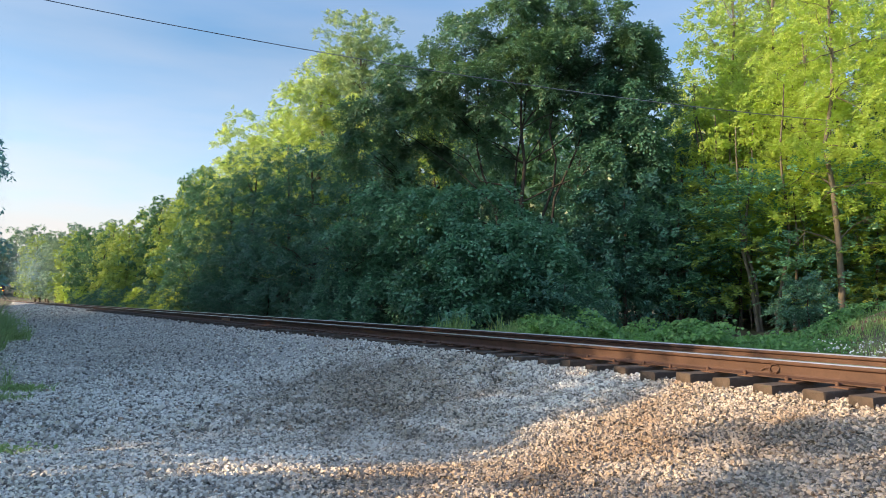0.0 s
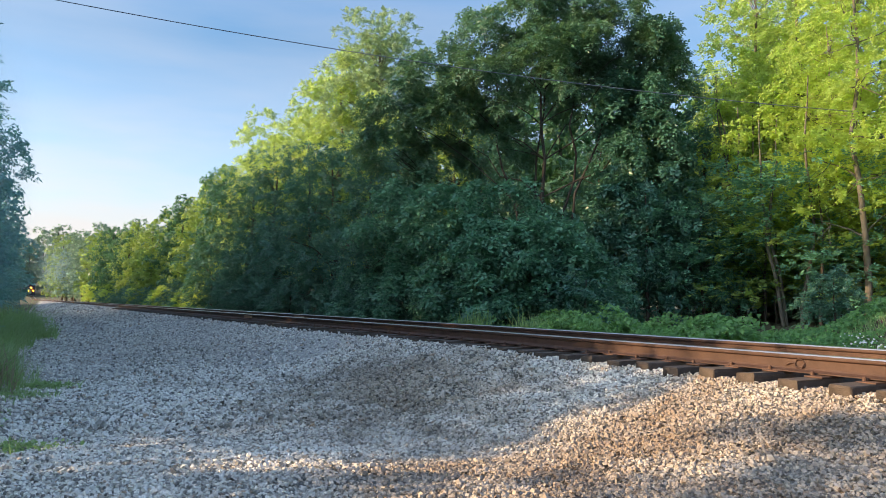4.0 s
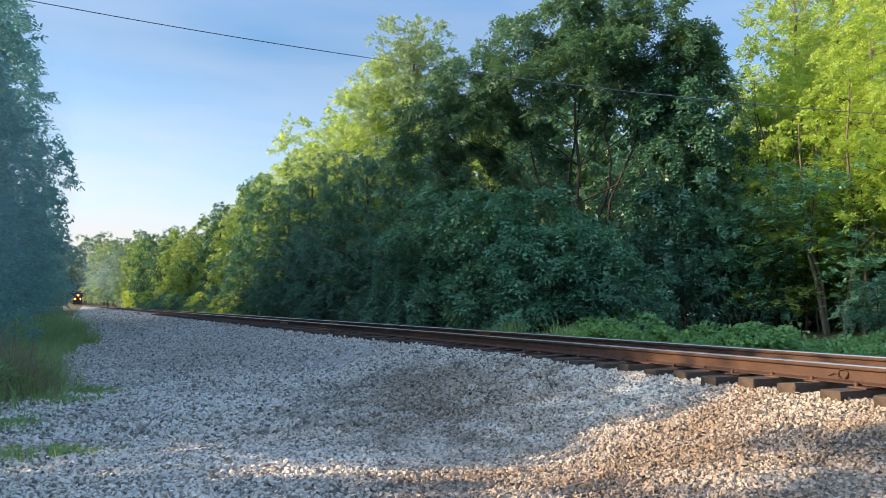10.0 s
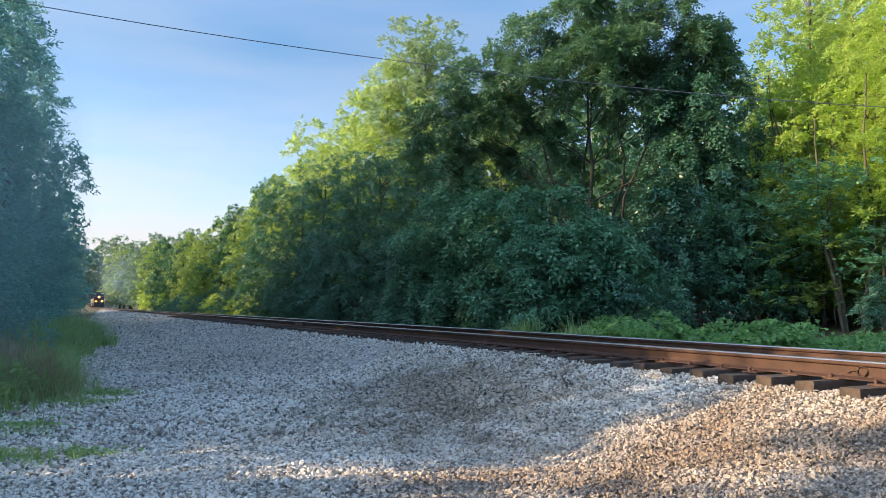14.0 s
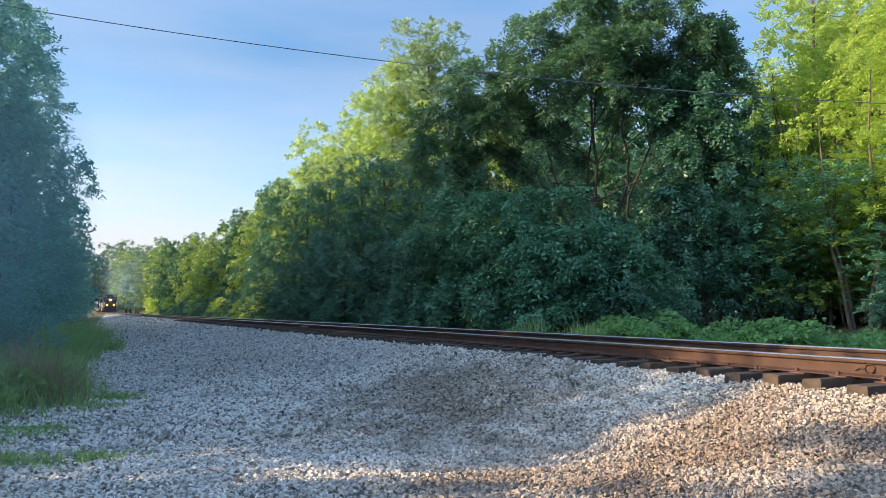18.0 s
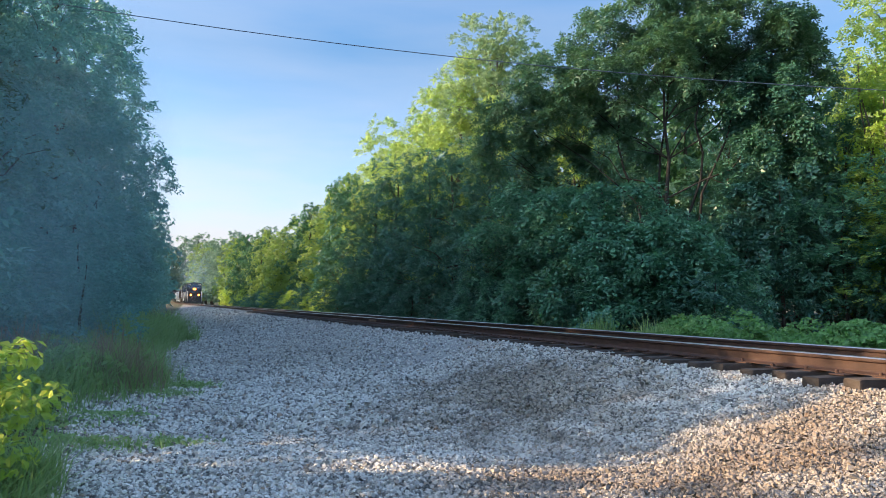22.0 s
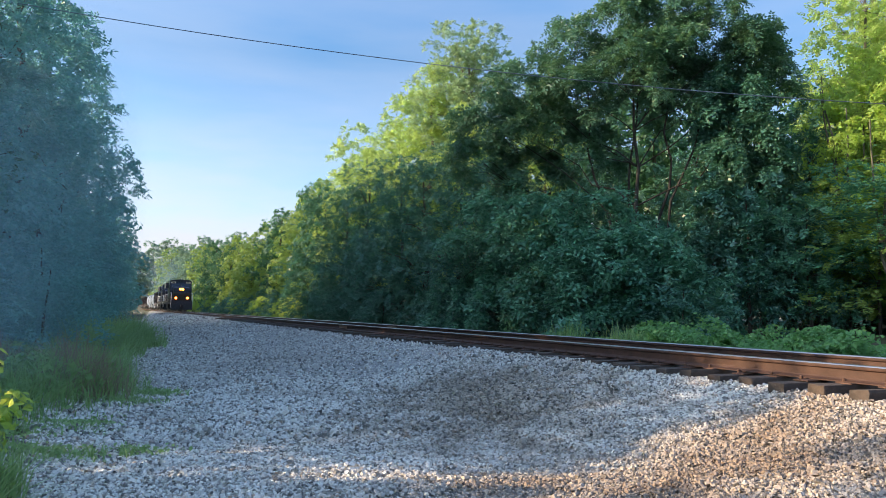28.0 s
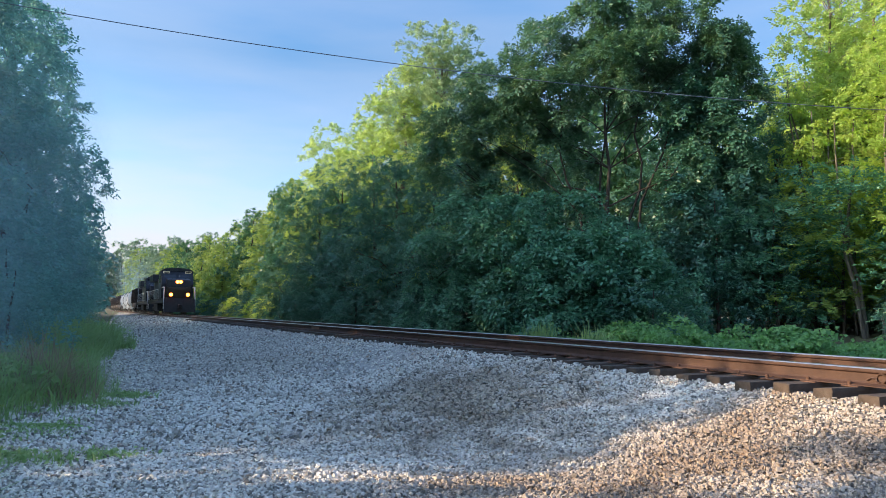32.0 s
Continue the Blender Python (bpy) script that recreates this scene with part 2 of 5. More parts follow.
def brown_grey_spots(nt, col, vec):
    """Darker brown-grey spots on the gravel slope, with ragged edges."""
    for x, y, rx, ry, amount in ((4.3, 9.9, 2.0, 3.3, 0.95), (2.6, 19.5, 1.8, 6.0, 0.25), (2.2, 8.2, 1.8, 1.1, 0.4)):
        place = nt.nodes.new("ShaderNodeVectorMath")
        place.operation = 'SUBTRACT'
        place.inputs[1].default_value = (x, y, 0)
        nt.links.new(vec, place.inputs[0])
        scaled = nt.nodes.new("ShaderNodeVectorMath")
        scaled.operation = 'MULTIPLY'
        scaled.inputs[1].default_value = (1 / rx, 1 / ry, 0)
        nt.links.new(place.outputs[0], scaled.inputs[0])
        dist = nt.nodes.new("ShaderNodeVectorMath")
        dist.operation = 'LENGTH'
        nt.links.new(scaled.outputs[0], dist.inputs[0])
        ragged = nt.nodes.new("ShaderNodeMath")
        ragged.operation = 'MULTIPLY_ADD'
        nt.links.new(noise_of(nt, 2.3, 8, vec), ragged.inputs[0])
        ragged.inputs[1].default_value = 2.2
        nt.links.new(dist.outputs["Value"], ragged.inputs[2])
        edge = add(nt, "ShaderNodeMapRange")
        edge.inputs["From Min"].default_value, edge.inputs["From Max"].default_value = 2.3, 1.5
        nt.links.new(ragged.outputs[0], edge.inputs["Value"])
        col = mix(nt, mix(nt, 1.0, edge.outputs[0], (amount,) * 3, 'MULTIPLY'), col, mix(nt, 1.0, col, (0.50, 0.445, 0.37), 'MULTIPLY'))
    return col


def gravel_ground():
    m, nt, bsdf = nodes_of("crushed_stone_bed")
    vec = coords(nt)
    vo = add(nt, "ShaderNodeTexVoronoi", Scale=34.0, Randomness=1.0)
    nt.links.new(vec, vo.inputs["Vector"])
    sep = nt.nodes.new("ShaderNodeSeparateColor")
    nt.links.new(vo.outputs["Color"], sep.inputs[0])
    col = ramp(nt, sep.outputs[0], ((0.0, (0.13, 0.125, 0.115)), (0.5, (0.34, 0.32, 0.275)), (1.0, (0.68, 0.65, 0.56))))
    edge = add(nt, "ShaderNodeTexVoronoi", Scale=34.0, Randomness=1.0)
    edge.feature = 'DISTANCE_TO_EDGE'
    nt.links.new(vec, edge.inputs["Vector"])
    col = mix(nt, ramp(nt, edge.outputs["Distance"], ((0.0, (1, 1, 1)), (0.09, (0, 0, 0)))), col, (0.10, 0.092, 0.08))
    drift = noise_of(nt, 0.5, 4, vec)
    col = mix(nt, ramp(nt, drift, ((0.50, (0, 0, 0)), (0.72, (0.45, 0.45, 0.45)))), col, (0.33, 0.25, 0.16))
    for scale, amount in ((6.0, 0.40), (1.3, 0.25)):
        col = mix(nt, amount, col, ramp(nt, noise_of(nt, scale, 6, vec), ((0.38, (0.34, 0.335, 0.32)), (0.62, (0.87, 0.83, 0.745)))))
    col = brown_grey_spots(nt, shoulder_dirt_and_dimming(nt, col, vec), vec)
    # earth and litter creeping over the gravel's edge beside the grass
    sep_edge = nt.nodes.new("ShaderNodeSeparateXYZ")
    nt.links.new(vec, sep_edge.inputs[0])
    creep = add(nt, "ShaderNodeMapRange")
    creep.inputs["From Min"].default_value, creep.inputs["From Max"].default_value = -0.75, -1.35
    wander = nt.nodes.new("ShaderNodeMath")
    wander.operation = 'MULTIPLY_ADD'
    nt.links.new(noise_of(nt, 1.6, 5, vec), wander.inputs[0])
    wander.inputs[1].default_value = 1.6
    slant = nt.nodes.new("ShaderNodeMath")
    slant.operation = 'MULTIPLY_ADD'
    nt.links.new(sep_edge.outputs["Y"], slant.inputs[0])
    slant.inputs[1].default_value = 0.012
    nt.links.new(sep_edge.outputs["X"], slant.inputs[2])
    shift = nt.nodes.new("ShaderNodeMath")
    shift.inputs[1].default_value = -0.8
    nt.links.new(slant.outputs[0], shift.inputs[0])
    nt.links.new(shift.outputs[0], wander.inputs[2])
    nt.links.new(wander.outputs[0], creep.inputs["Value"])
    col = mix(nt, creep.outputs[0], col, ramp(nt, noise_of(nt, 1.2, 5, vec), ((0.3, (0.06, 0.058, 0.03)), (0.7, (0.18, 0.172, 0.09)))))
    nt.links.new(col, bsdf.inputs["Base Color"])
    bsdf.inputs["Roughness"].default_value = 0.9
    bump(nt, bsdf, vo.outputs["Distance"], 0.9, 0.04)
    return m


def stone_material():
    m, nt, bsdf = nodes_of("crushed_limestone")
    geo = nt.nodes.new("ShaderNodeNewGeometry")
    col = ramp(nt, geo.outputs["Random Per Island"], ((0.0, (0.05, 0.047, 0.04)), (0.22, (0.40, 0.38, 0.325)), (0.46, (0.93, 0.89, 0.79)), (0.90, (0.99, 0.96, 0.87)), (1.0, (0.42, 0.28, 0.16))))
    vec = coords(nt)
    drift = noise_of(nt, 0.45, 4, vec)
    col = mix(nt, ramp(nt, drift, ((0.50, (0, 0, 0)), (0.72, (0.5, 0.5, 0.5)))), col, (0.30, 0.25, 0.19))
    col = brown_grey_spots(nt, shoulder_dirt_and_dimming(nt, col, vec), vec)
    fine = noise_of(nt, 60, 3, vec)
    col = mix(nt, 0.22, col, ramp(nt, fine, ((0.3, (0.25, 0.24, 0.22)), (0.7, (0.68, 0.65, 0.60)))))
    nt.links.new(col, bsdf.inputs["Base Color"])
    bsdf.inputs["Roughness"].default_value = 0.88
    bump(nt, bsdf, fine, 0.5, 0.006)
    return m


GRAVEL, STONE = gravel_ground(), stone_material()
SOIL = plain("earth_and_litter", (0.12, 0.115, 0.060), 0.95, 0, 0.5, 1.2, 0.03)
TIE_WOOD = plain("creosoted_oak", (0.075, 0.056, 0.042), 0.85, 0, 0.45, 9, 0.01)
RUST = plain("rusty_steel", (0.082, 0.044, 0.030), 0.7, 0.2, 0.3, 5, 0.002)
RAIL_HEAD = plain("worn_steel", (0.52, 0.50, 0.48), 0.28, 1.0, 0.12, 12)
PLATE = plain("tie_plate_rust", (0.12, 0.065, 0.042), 0.8, 0.2, 0.4, 14, 0.002)


# ---- mesh helpers ----
def mesh_from(name, verts, faces, mats, index=None, smooth=False):
    """A mesh from arrays: verts (n, 3), faces (m, k) of one size."""
    me = bpy.data.meshes.new(name)
    verts, faces = np.asarray(verts, np.float32), np.asarray(faces, np.int32)
    k = faces.shape[1]
    me.vertices.add(len(verts))
    me.vertices.foreach_set("co", verts.ravel())
    me.loops.add(faces.size)
    me.loops.foreach_set("vertex_index", faces.ravel())
    me.polygons.add(len(faces))
    me.polygons.foreach_set("loop_start", np.arange(0, faces.size, k, dtype=np.int32))
    me.polygons.foreach_set("loop_total", np.full(len(faces), k, np.int32))
    for m in mats:
        me.materials.append(m)
    if index is not None:
        me.polygons.foreach_set("material_index", np.asarray(index, np.int32))
    me.polygons.foreach_set("use_smooth", np.full(len(faces), smooth))
    me.update(calc_edges=True)
    return me


def part(name, data, material=None, parent=None, label=""):
    """Links a bmesh or a mesh as one mesh object under its thing."""
    if isinstance(data, bmesh.types.BMesh):
        me = bpy.data.meshes.new(name)
        data.to_mesh(me)
        data.free()
        me.materials.append(material)
    else:
        me = data
    ob = new(name, me)
    if parent is not None:
        ob.parent = parent
    if label:
        ob["label"] = label
    return ob


def unit(v):
    return v / np.maximum(np.linalg.norm(v, axis=1, keepdims=True), 1e-9)


def leaf_mesh(name, rng, at, normal, size, mat, slim=0.62, droop=0.12, simple=False):
    """Folded rhombic leaves at the given points; normal is the side that a leaf turns outward."""
    n = len(at)
    normal = unit(normal)
    d = rng.normal(size=(n, 3))
    d[:, 2] -= droop * 2
    d = unit(d - normal * (d * normal).sum(1, keepdims=True))
    s = np.cross(normal, d)
    L = (size * rng.uniform(0.65, 1.35, n))[:, None]
    W = L * slim * 0.5
    if simple:
        v = np.stack([at - d * L * 0.55 + s * W * 1.3, at - d * L * 0.55 - s * W * 1.3, at + d * L * 0.65], 1)
        return mesh_from(name, v.reshape(-1, 3), np.arange(3 * n).reshape(n, 3), [mat])
    v = np.empty((n, 4, 3), np.float32)
    v[:, 0] = at - d * L * 0.5
    v[:, 1] = at + s * W + normal * L * 0.10
    v[:, 2] = at + d * L * 0.5 - normal * L * 0.10
    v[:, 3] = at - s * W + normal * L * 0.10
    return mesh_from(name, v.reshape(-1, 3), np.arange(4 * n).reshape(n, 4), [mat])


def spray_mesh(name, rng, at, outward, size, mat, pairs=3, slim=0.5, droop=0.35, flat=0.8):
    """Leafy twig ends: each a drooping axis with leaflets in pairs along it and one at its tip, all lying in one plane."""
    n = len(at)
    out = unit(outward)
    d = out + rng.normal(size=(n, 3)) * 0.45
    d[:, 2] -= droop
    d = unit(d)
    face = np.array((0, 0, flat)) + out * 0.55 + rng.normal(size=(n, 3)) * 0.22
    face = unit(face - d * (face * d).sum(1, keepdims=True))
    side = np.cross(face, d)
    big = (size * rng.uniform(0.7, 1.3, n))[:, None]
    quads = []
    for j in range(2 * pairs + 1):
        tip = j == 2 * pairs
        t = 1.0 if tip else (j // 2 + 0.5) / pairs
        way = 0.0 if tip else (1 if j % 2 else -1)
        root = at + d * big * (2.1 * t - 1.0)
        root[:, 2] -= big[:, 0] * 0.45 * t * t
        lie = unit(d * (1.0 if tip else 0.55) + side * way * 0.85 + np.array((0, 0, -0.22)) + rng.normal(size=(n, 3)) * 0.16)
        across = unit(np.cross(face + rng.normal(size=(n, 3)) * 0.18, lie))
        L = big * rng.uniform(0.8, 1.15, (n, 1)) * (1.0 - 0.25 * abs(t - 0.5))
        W = L * slim * 0.5
        fold = np.cross(lie, across) * L * 0.07
        quads.append(np.stack([root, root + lie * L * 0.48 + across * W + fold, root + lie * L - fold, root + lie * L * 0.48 - across * W + fold], 1))
    v = np.concatenate(quads, 1).reshape(-1, 3)
    return mesh_from(name, v, np.arange(len(v)).reshape(-1, 4), [mat])


def crown_points(rng, blobs, count, clumps=26, spread=0.30, up=0.55, shell=0.9):
    """Leaf points in clumps on the outsides of the blobs (x, y, z, rx, ry, rz): places and outward normals."""
    blobs = np.asarray(blobs, float)
    area = (blobs[:, 3] * blobs[:, 4] + blobs[:, 4] * blobs[:, 5] + blobs[:, 3] * blobs[:, 5])
    share = np.maximum((count * area / area.sum()).astype(int), 8)
    P, N = [], []
    for b, k in zip(blobs, share):
        c = unit(rng.normal(size=(clumps, 3)))
        c[:, 2] = np.where(c[:, 2] < -0.55, -c[:, 2], c[:, 2])
        rad = rng.uniform(shell - 0.28, shell + 0.14, clumps)[:, None]
        big = (spread * rng.uniform(0.65, 1.35, clumps))[:, None]
        pick = rng.integers(0, clumps, k)
        out = unit(rng.normal(size=(k, 3)) * 0.75 + c[pick] * 0.65 + np.array((0, 0, 0.45)))
        deep = rng.random(k)
        off = out * np.where(deep < 0.2, rng.uniform(0.1, 0.7, k), rng.uniform(0.78, 1.08, k))[:, None]
        loc = c[pick] * rad[pick] + off * big[pick]
        P.append(b[:3] + loc * b[3:6])
        N.append(out + rng.normal(size=(k, 3)) * 0.32 + np.array((0, 0, up * 0.5)))
    return np.concatenate(P), np.concatenate(N)


def tube(points, radii, sides=7):
    """Verts and quads of a bent, tapering round stem."""
    pts = np.asarray(points, float)
    n = len(pts)
    tang = unit(np.gradient(pts, axis=0))
    ref = np.array((0.31, 0.95, 0.05))
    a = unit(np.cross(tang, ref))
    b = np.cross(tang, a)
    ang = np.arange(sides) * 2 * math.pi / sides
    ring = pts[:, None] + np.asarray(radii)[:, None, None] * (np.cos(ang)[None, :, None] * a[:, None] + np.sin(ang)[None, :, None] * b[:, None])
    f = []
    for i in range(n - 1):
        for j in range(sides):
            f.append((i * sides + j, i * sides + (j + 1) % sides, (i + 1) * sides + (j + 1) % sides, (i + 1) * sides + j))
    return ring.reshape(-1, 3), np.array(f)


def stems_mesh(name, stems, mat, sides=7):
    V, F, o = [], [], 0
    for pts, rad in stems:
        v, f = tube(pts, rad, sides)
        V.append(v), F.append(f + o)
        o += len(v)
    return mesh_from(name, np.concatenate(V), np.concatenate(F), [mat], smooth=True)


def bent(rng, a, b, n=7, wander=0.05):
    a, b = np.asarray(a, float), np.asarray(b, float)
    t = np.linspace(0, 1, n)[:, None]
    w = np.cumsum(rng.normal(size=(n, 3)), 0) * wander * np.linalg.norm(b - a) / n ** 0.5
    w -= t * w[-1]
    return a + (b - a) * t + w * (1 - (2 * t - 1) ** 2) + np.array((0, 0, 0.08)) * np.linalg.norm(b - a) * (t - t * t)


def make_tree(name, seed, height, blobs, leaves, size, leaf, bark, trunk_r, label, category="tree", clumps=26, spread=0.3, lean=(0, 0), limbs=True, twigs=0, simple=False, pairs=0, droop=0.35, slim=0.5, flat=0.8, **kw):
    """A tree at the origin: trunk, limbs into the crown's masses, and a crown of leaves."""
    rng = np.random.default_rng(seed)
    tree = tagged(new(name), label, category)
    top = np.array((lean[0], lean[1], height * 0.86))
    pts = bent(rng, (0, 0, -0.3), top, 9, 0.04)
    part("trunk", stems_mesh("trunk", [(pts, np.linspace(trunk_r, trunk_r * 0.22, 9))], bark, 9), None, tree)
    if limbs:
        for bl in blobs:
            c = np.array(bl[:3], float)
            k = int(np.clip(np.searchsorted(pts[:, 2], max(c[2] - max(np.hypot(c[0], c[1]), 0.4) * 0.9, height * 0.12)), 1, 7))
            r = trunk_r * (1 - 0.09 * k) * 0.45
            st = [(bent(rng, pts[k], c, 6, 0.10), np.linspace(r, r * 0.2, 6))]
            for _ in range(3 + twigs):
                d = unit(rng.normal(size=(1, 3)))[0] * np.array(bl[3:6]) * 0.75
                st.append((bent(rng, c * 0.8 + pts[k] * 0.2, c + d, 5, 0.12), np.linspace(r * 0.35, r * 0.08, 5)))
            part("limb", stems_mesh("limb", st, bark, 5), None, tree)
    P, N = crown_points(rng, blobs, leaves // (2 * pairs + 1) if pairs else leaves, clumps, spread, **kw)
    crown = spray_mesh("crown", rng, P, N, size, leaf, pairs, slim, droop, flat) if pairs else leaf_mesh("crown", rng, P, N, size, leaf, simple=simple)
    part("crown", crown, None, tree)
    return tree


def random_blobs(rng, n, base, height, radius, pointed=0.5, low=0.5):
    """Masses of a crown between base and height, narrowing upward."""
    out = []
    for i in range(n):
        t = (i + 0.5) / n
        z = base + (height - base) * t
        prof = radius * (1 - pointed * t ** 1.6) * (low + (1 - low) * min(1, t / 0.3))
        a = i * 2.399 + rng.uniform(-0.5, 0.5)
        r = prof * rng.uniform(0.3, 0.62)
        s = prof * rng.uniform(0.45, 0.66)
        out.append((r * math.cos(a), r * math.sin(a), z, s, s, s * rng.uniform(0.7, 0.95)))
    return out


# ---- ground ----
def smooth(a, b, x):
    t = np.clip((x - a) / (b - a), 0, 1)
    return t * t * (3 - 2 * t)


def ground_z(x, y):
    """Height of the ground: road, ballast shoulder, track bed, ditch and the bank beyond."""
    x, y = np.asarray(x, float), np.asarray(y, float)
    u = x - (track_x(np.clip(y, -60, 420)) + GAUGE / 2)
    road = 0.05 + 0.28 * smooth(9, 34, y)
    heap = 0.035 * smooth(9.2, 10.6, y) * (1 - smooth(14.5, 17, y))
    bed = TIE_TOP - 0.095
    slope = np.clip((-u - 1.30) / 2.5, 0, 1)
    near = road + (bed - road) * (1 - slope) ** 1.35 - 0.02 * smooth(1.1, 1.6, -u) * (1 - smooth(2.2, 3.6, -u)) * (1 - smooth(8.2, 9.6, y))
    near = near + heap * np.exp(-((u + 1.6) / 0.5) ** 2)
    near = near + 0.05 * np.sin(x * 1.3 + y * 0.55) * np.sin(y * 0.8 - x * 0.4) * smooth(1.8, 3.4, -u) * (1 - smooth(14, 22, y))
    near = near + 0.13 * np.exp(-((x - 4.5) / 1.15) ** 2 - ((y - 9.4) / 1.9) ** 2) + 0.09 * np.exp(-((x - 4.3) / 1.1) ** 2 - ((y - 17.5) / 2.6) ** 2)
    verge = 0.20 * smooth(7.0, 10.5, -u)
    far = bed + (0.35 - bed) * smooth(1.5, 3.4, u) + 0.5 * smooth(5, 14, u) + 1.15 * smooth(4.6, 9.0, u) * (1 - smooth(8.0, 13.0, y))
    z = np.where(u < 0, near + verge, far)
    away = smooth(60, 400, np.hypot(x, y))
    return z * (1 - away) + away * 0.4 + grade(y) + 15 * smooth(410, 520, y) * (1 - smooth(500, 1500, np.abs(x)))


def axis_points(spans):
    out = []
    for a, b, step in spans:
        out += list(np.arange(a, b, step))
    out.append(spans[-1][1])
    return np.array(out)


gx = axis_points(((-3000, -200, 400), (-200, -40, 20), (-40, -8, 2), (-8, 14, 0.22), (14, 40, 1), (40, 200, 16), (200, 3000, 400)))
gy = axis_points(((-3000, -200, 400), (-200, -20, 20), (-20, 0, 1), (0, 18, 0.22), (18, 60, 0.7), (60, 200, 6), (200, 440, 24), (440, 3000, 400)))
GX, GY = np.meshgrid(gx, gy)
GZ = ground_z(GX, GY)
nx, ny = len(gx), len(gy)
ii = (np.arange(ny - 1)[:, None] * nx + np.arange(nx - 1)[None]).ravel()
gf = np.stack([ii, ii + 1, ii + nx + 1, ii + nx], 1)
cx, cy = (GX[:-1, :-1] + GX[1:, 1:]).ravel() / 2, (GY[:-1, :-1] + GY[1:, 1:]).ravel() / 2
cu = cx - (track_x(np.clip(cy, -60, 420)) + GAUGE / 2)


def verge_x(y):
    """Edge of the gravel on the road side, where the grass begins."""
    y = np.asarray(y, float)
    return -1.0 + 0.5 * np.sin(y * 0.33 + 1.2) + 0.25 * np.sin(y * 0.9) - 0.012 * np.clip(y - 10, 0, 300)


is_gravel = (cx > verge_x(cy) - 0.9) & (cu < 2.9) & (cy < 420) & (cy > -30)
ground = new("ground", mesh_from("ground", np.stack([GX, GY, GZ], -1).reshape(-1, 3), gf, [SOIL, GRAVEL], is_gravel.astype(int), True))
tagged(ground, "grey crushed-stone road and ballast running into earth and grass", "ground", kind="structure")


def stones(name, seed, n, x0, x1, y0, y1, size, keep, label, proud=0.58):
    """Loose crushed stones as jittered blocks lying on the ground."""
    rng = np.random.default_rng(seed)
    x, y = rng.uniform(x0, x1, n), rng.uniform(y0, y1, n)
    k = keep(x, y, rng)
    x, y = x[k], y[k]
    n = len(x)
    s = size * np.exp(rng.normal(0, 0.22, n))
    box = np.array([(a, b, c) for c in (-1, 1) for a, b in ((-1, -1), (1, -1), (1, 1), (-1, 1))], float)
    v = box[None] * np.stack([rng.uniform(0.7, 1.25, n), rng.uniform(0.6, 1.0, n), rng.uniform(0.45, 0.8, n)], 1)[:, None]
    v[:, 4:, :2] *= rng.uniform(0.52, 0.9, (n, 4, 1))
    v += rng.normal(0, 0.11, (n, 8, 3))
    q = rng.normal(size=(n, 4)) * np.array((1, 0.30, 0.30, 1))
    q = unit(q)
    w, a, b, c = q.T
    R = np.stack([np.stack([1 - 2 * (b * b + c * c), 2 * (a * b - c * w), 2 * (a * c + b * w)], -1),
                  np.stack([2 * (a * b + c * w), 1 - 2 * (a * a + c * c), 2 * (b * c - a * w)], -1),
                  np.stack([2 * (a * c - b * w), 2 * (b * c + a * w), 1 - 2 * (a * a + b * b)], -1)], 1)
    v = np.einsum('nij,nkj->nki', R, v) * (s * 0.5)[:, None, None]
    z = ground_z(x, y) + s * rng.uniform(-0.3, proud, n)
    v += np.stack([x, y, z], 1)[:, None]
    quad = np.array(((4, 5, 6, 7), (0, 1, 5, 4), (1, 2, 6, 5), (2, 3, 7, 6), (3, 0, 4, 7)))
    f = (quad[None] + 8 * np.arange(n)[:, None, None]).reshape(-1, 4)
    ob = new(name, mesh_from(name, v.reshape(-1, 3), f, [STONE]))
    return tagged(ob, label, "gravel", kind="stuff")


def on_bed(x, y, rng):
    u = x - (track_x(y) + GAUGE / 2)
    return (x > verge_x(y) + rng.uniform(-0.3, 0.2, len(x))) & (u < 2.7)


stones("road_gravel", 11, 80000, -1.3, 7.2, 3.9, 8.2, 0.0245, on_bed, "loose grey and tan crushed limestone on the road and ballast shoulder")
stones("road_gravel", 14, 17000, 2.2, 7.2, 1.8, 3.9, 0.0265, on_bed, "loose grey and tan crushed limestone on the ballast shoulder")
stones("road_gravel", 12, 52000, -1.6, 8.2, 8.2, 14.5, 0.034, on_bed, "loose grey crushed limestone along the track", 0.75)
stones("road_gravel", 16, 9000, -2.2, 7.6, 60.0, 130.0, 0.10, on_bed, "pale grey crushed limestone in the distance")
stones("road_gravel", 15, 12000, -1.8, 8.0, 28.0, 60.0, 0.055, on_bed, "pale grey crushed limestone far along the track")
stones("road_gravel", 13, 22000, -2.0, 8.8, 14.5, 28.0, 0.038, on_bed, "loose grey crushed limestone along the track")

# ---- track ----
def rail_profile():
    h = 0.186
    return [(-0.076, 0), (0.076, 0), (0.076, 0.011), (0.020, 0.030), (0.009, 0.045), (0.009, 0.125), (0.034, 0.139), (0.037, 0.150),
            (0.037, 0.172), (0.031, 0.183), (0.020, h), (-0.020, h), (-0.031, 0.183), (-0.037, 0.172), (-0.037, 0.150), (-0.034, 0.139),
            (-0.009, 0.125), (-0.009, 0.045), (-0.020, 0.030), (-0.076, 0.011)]


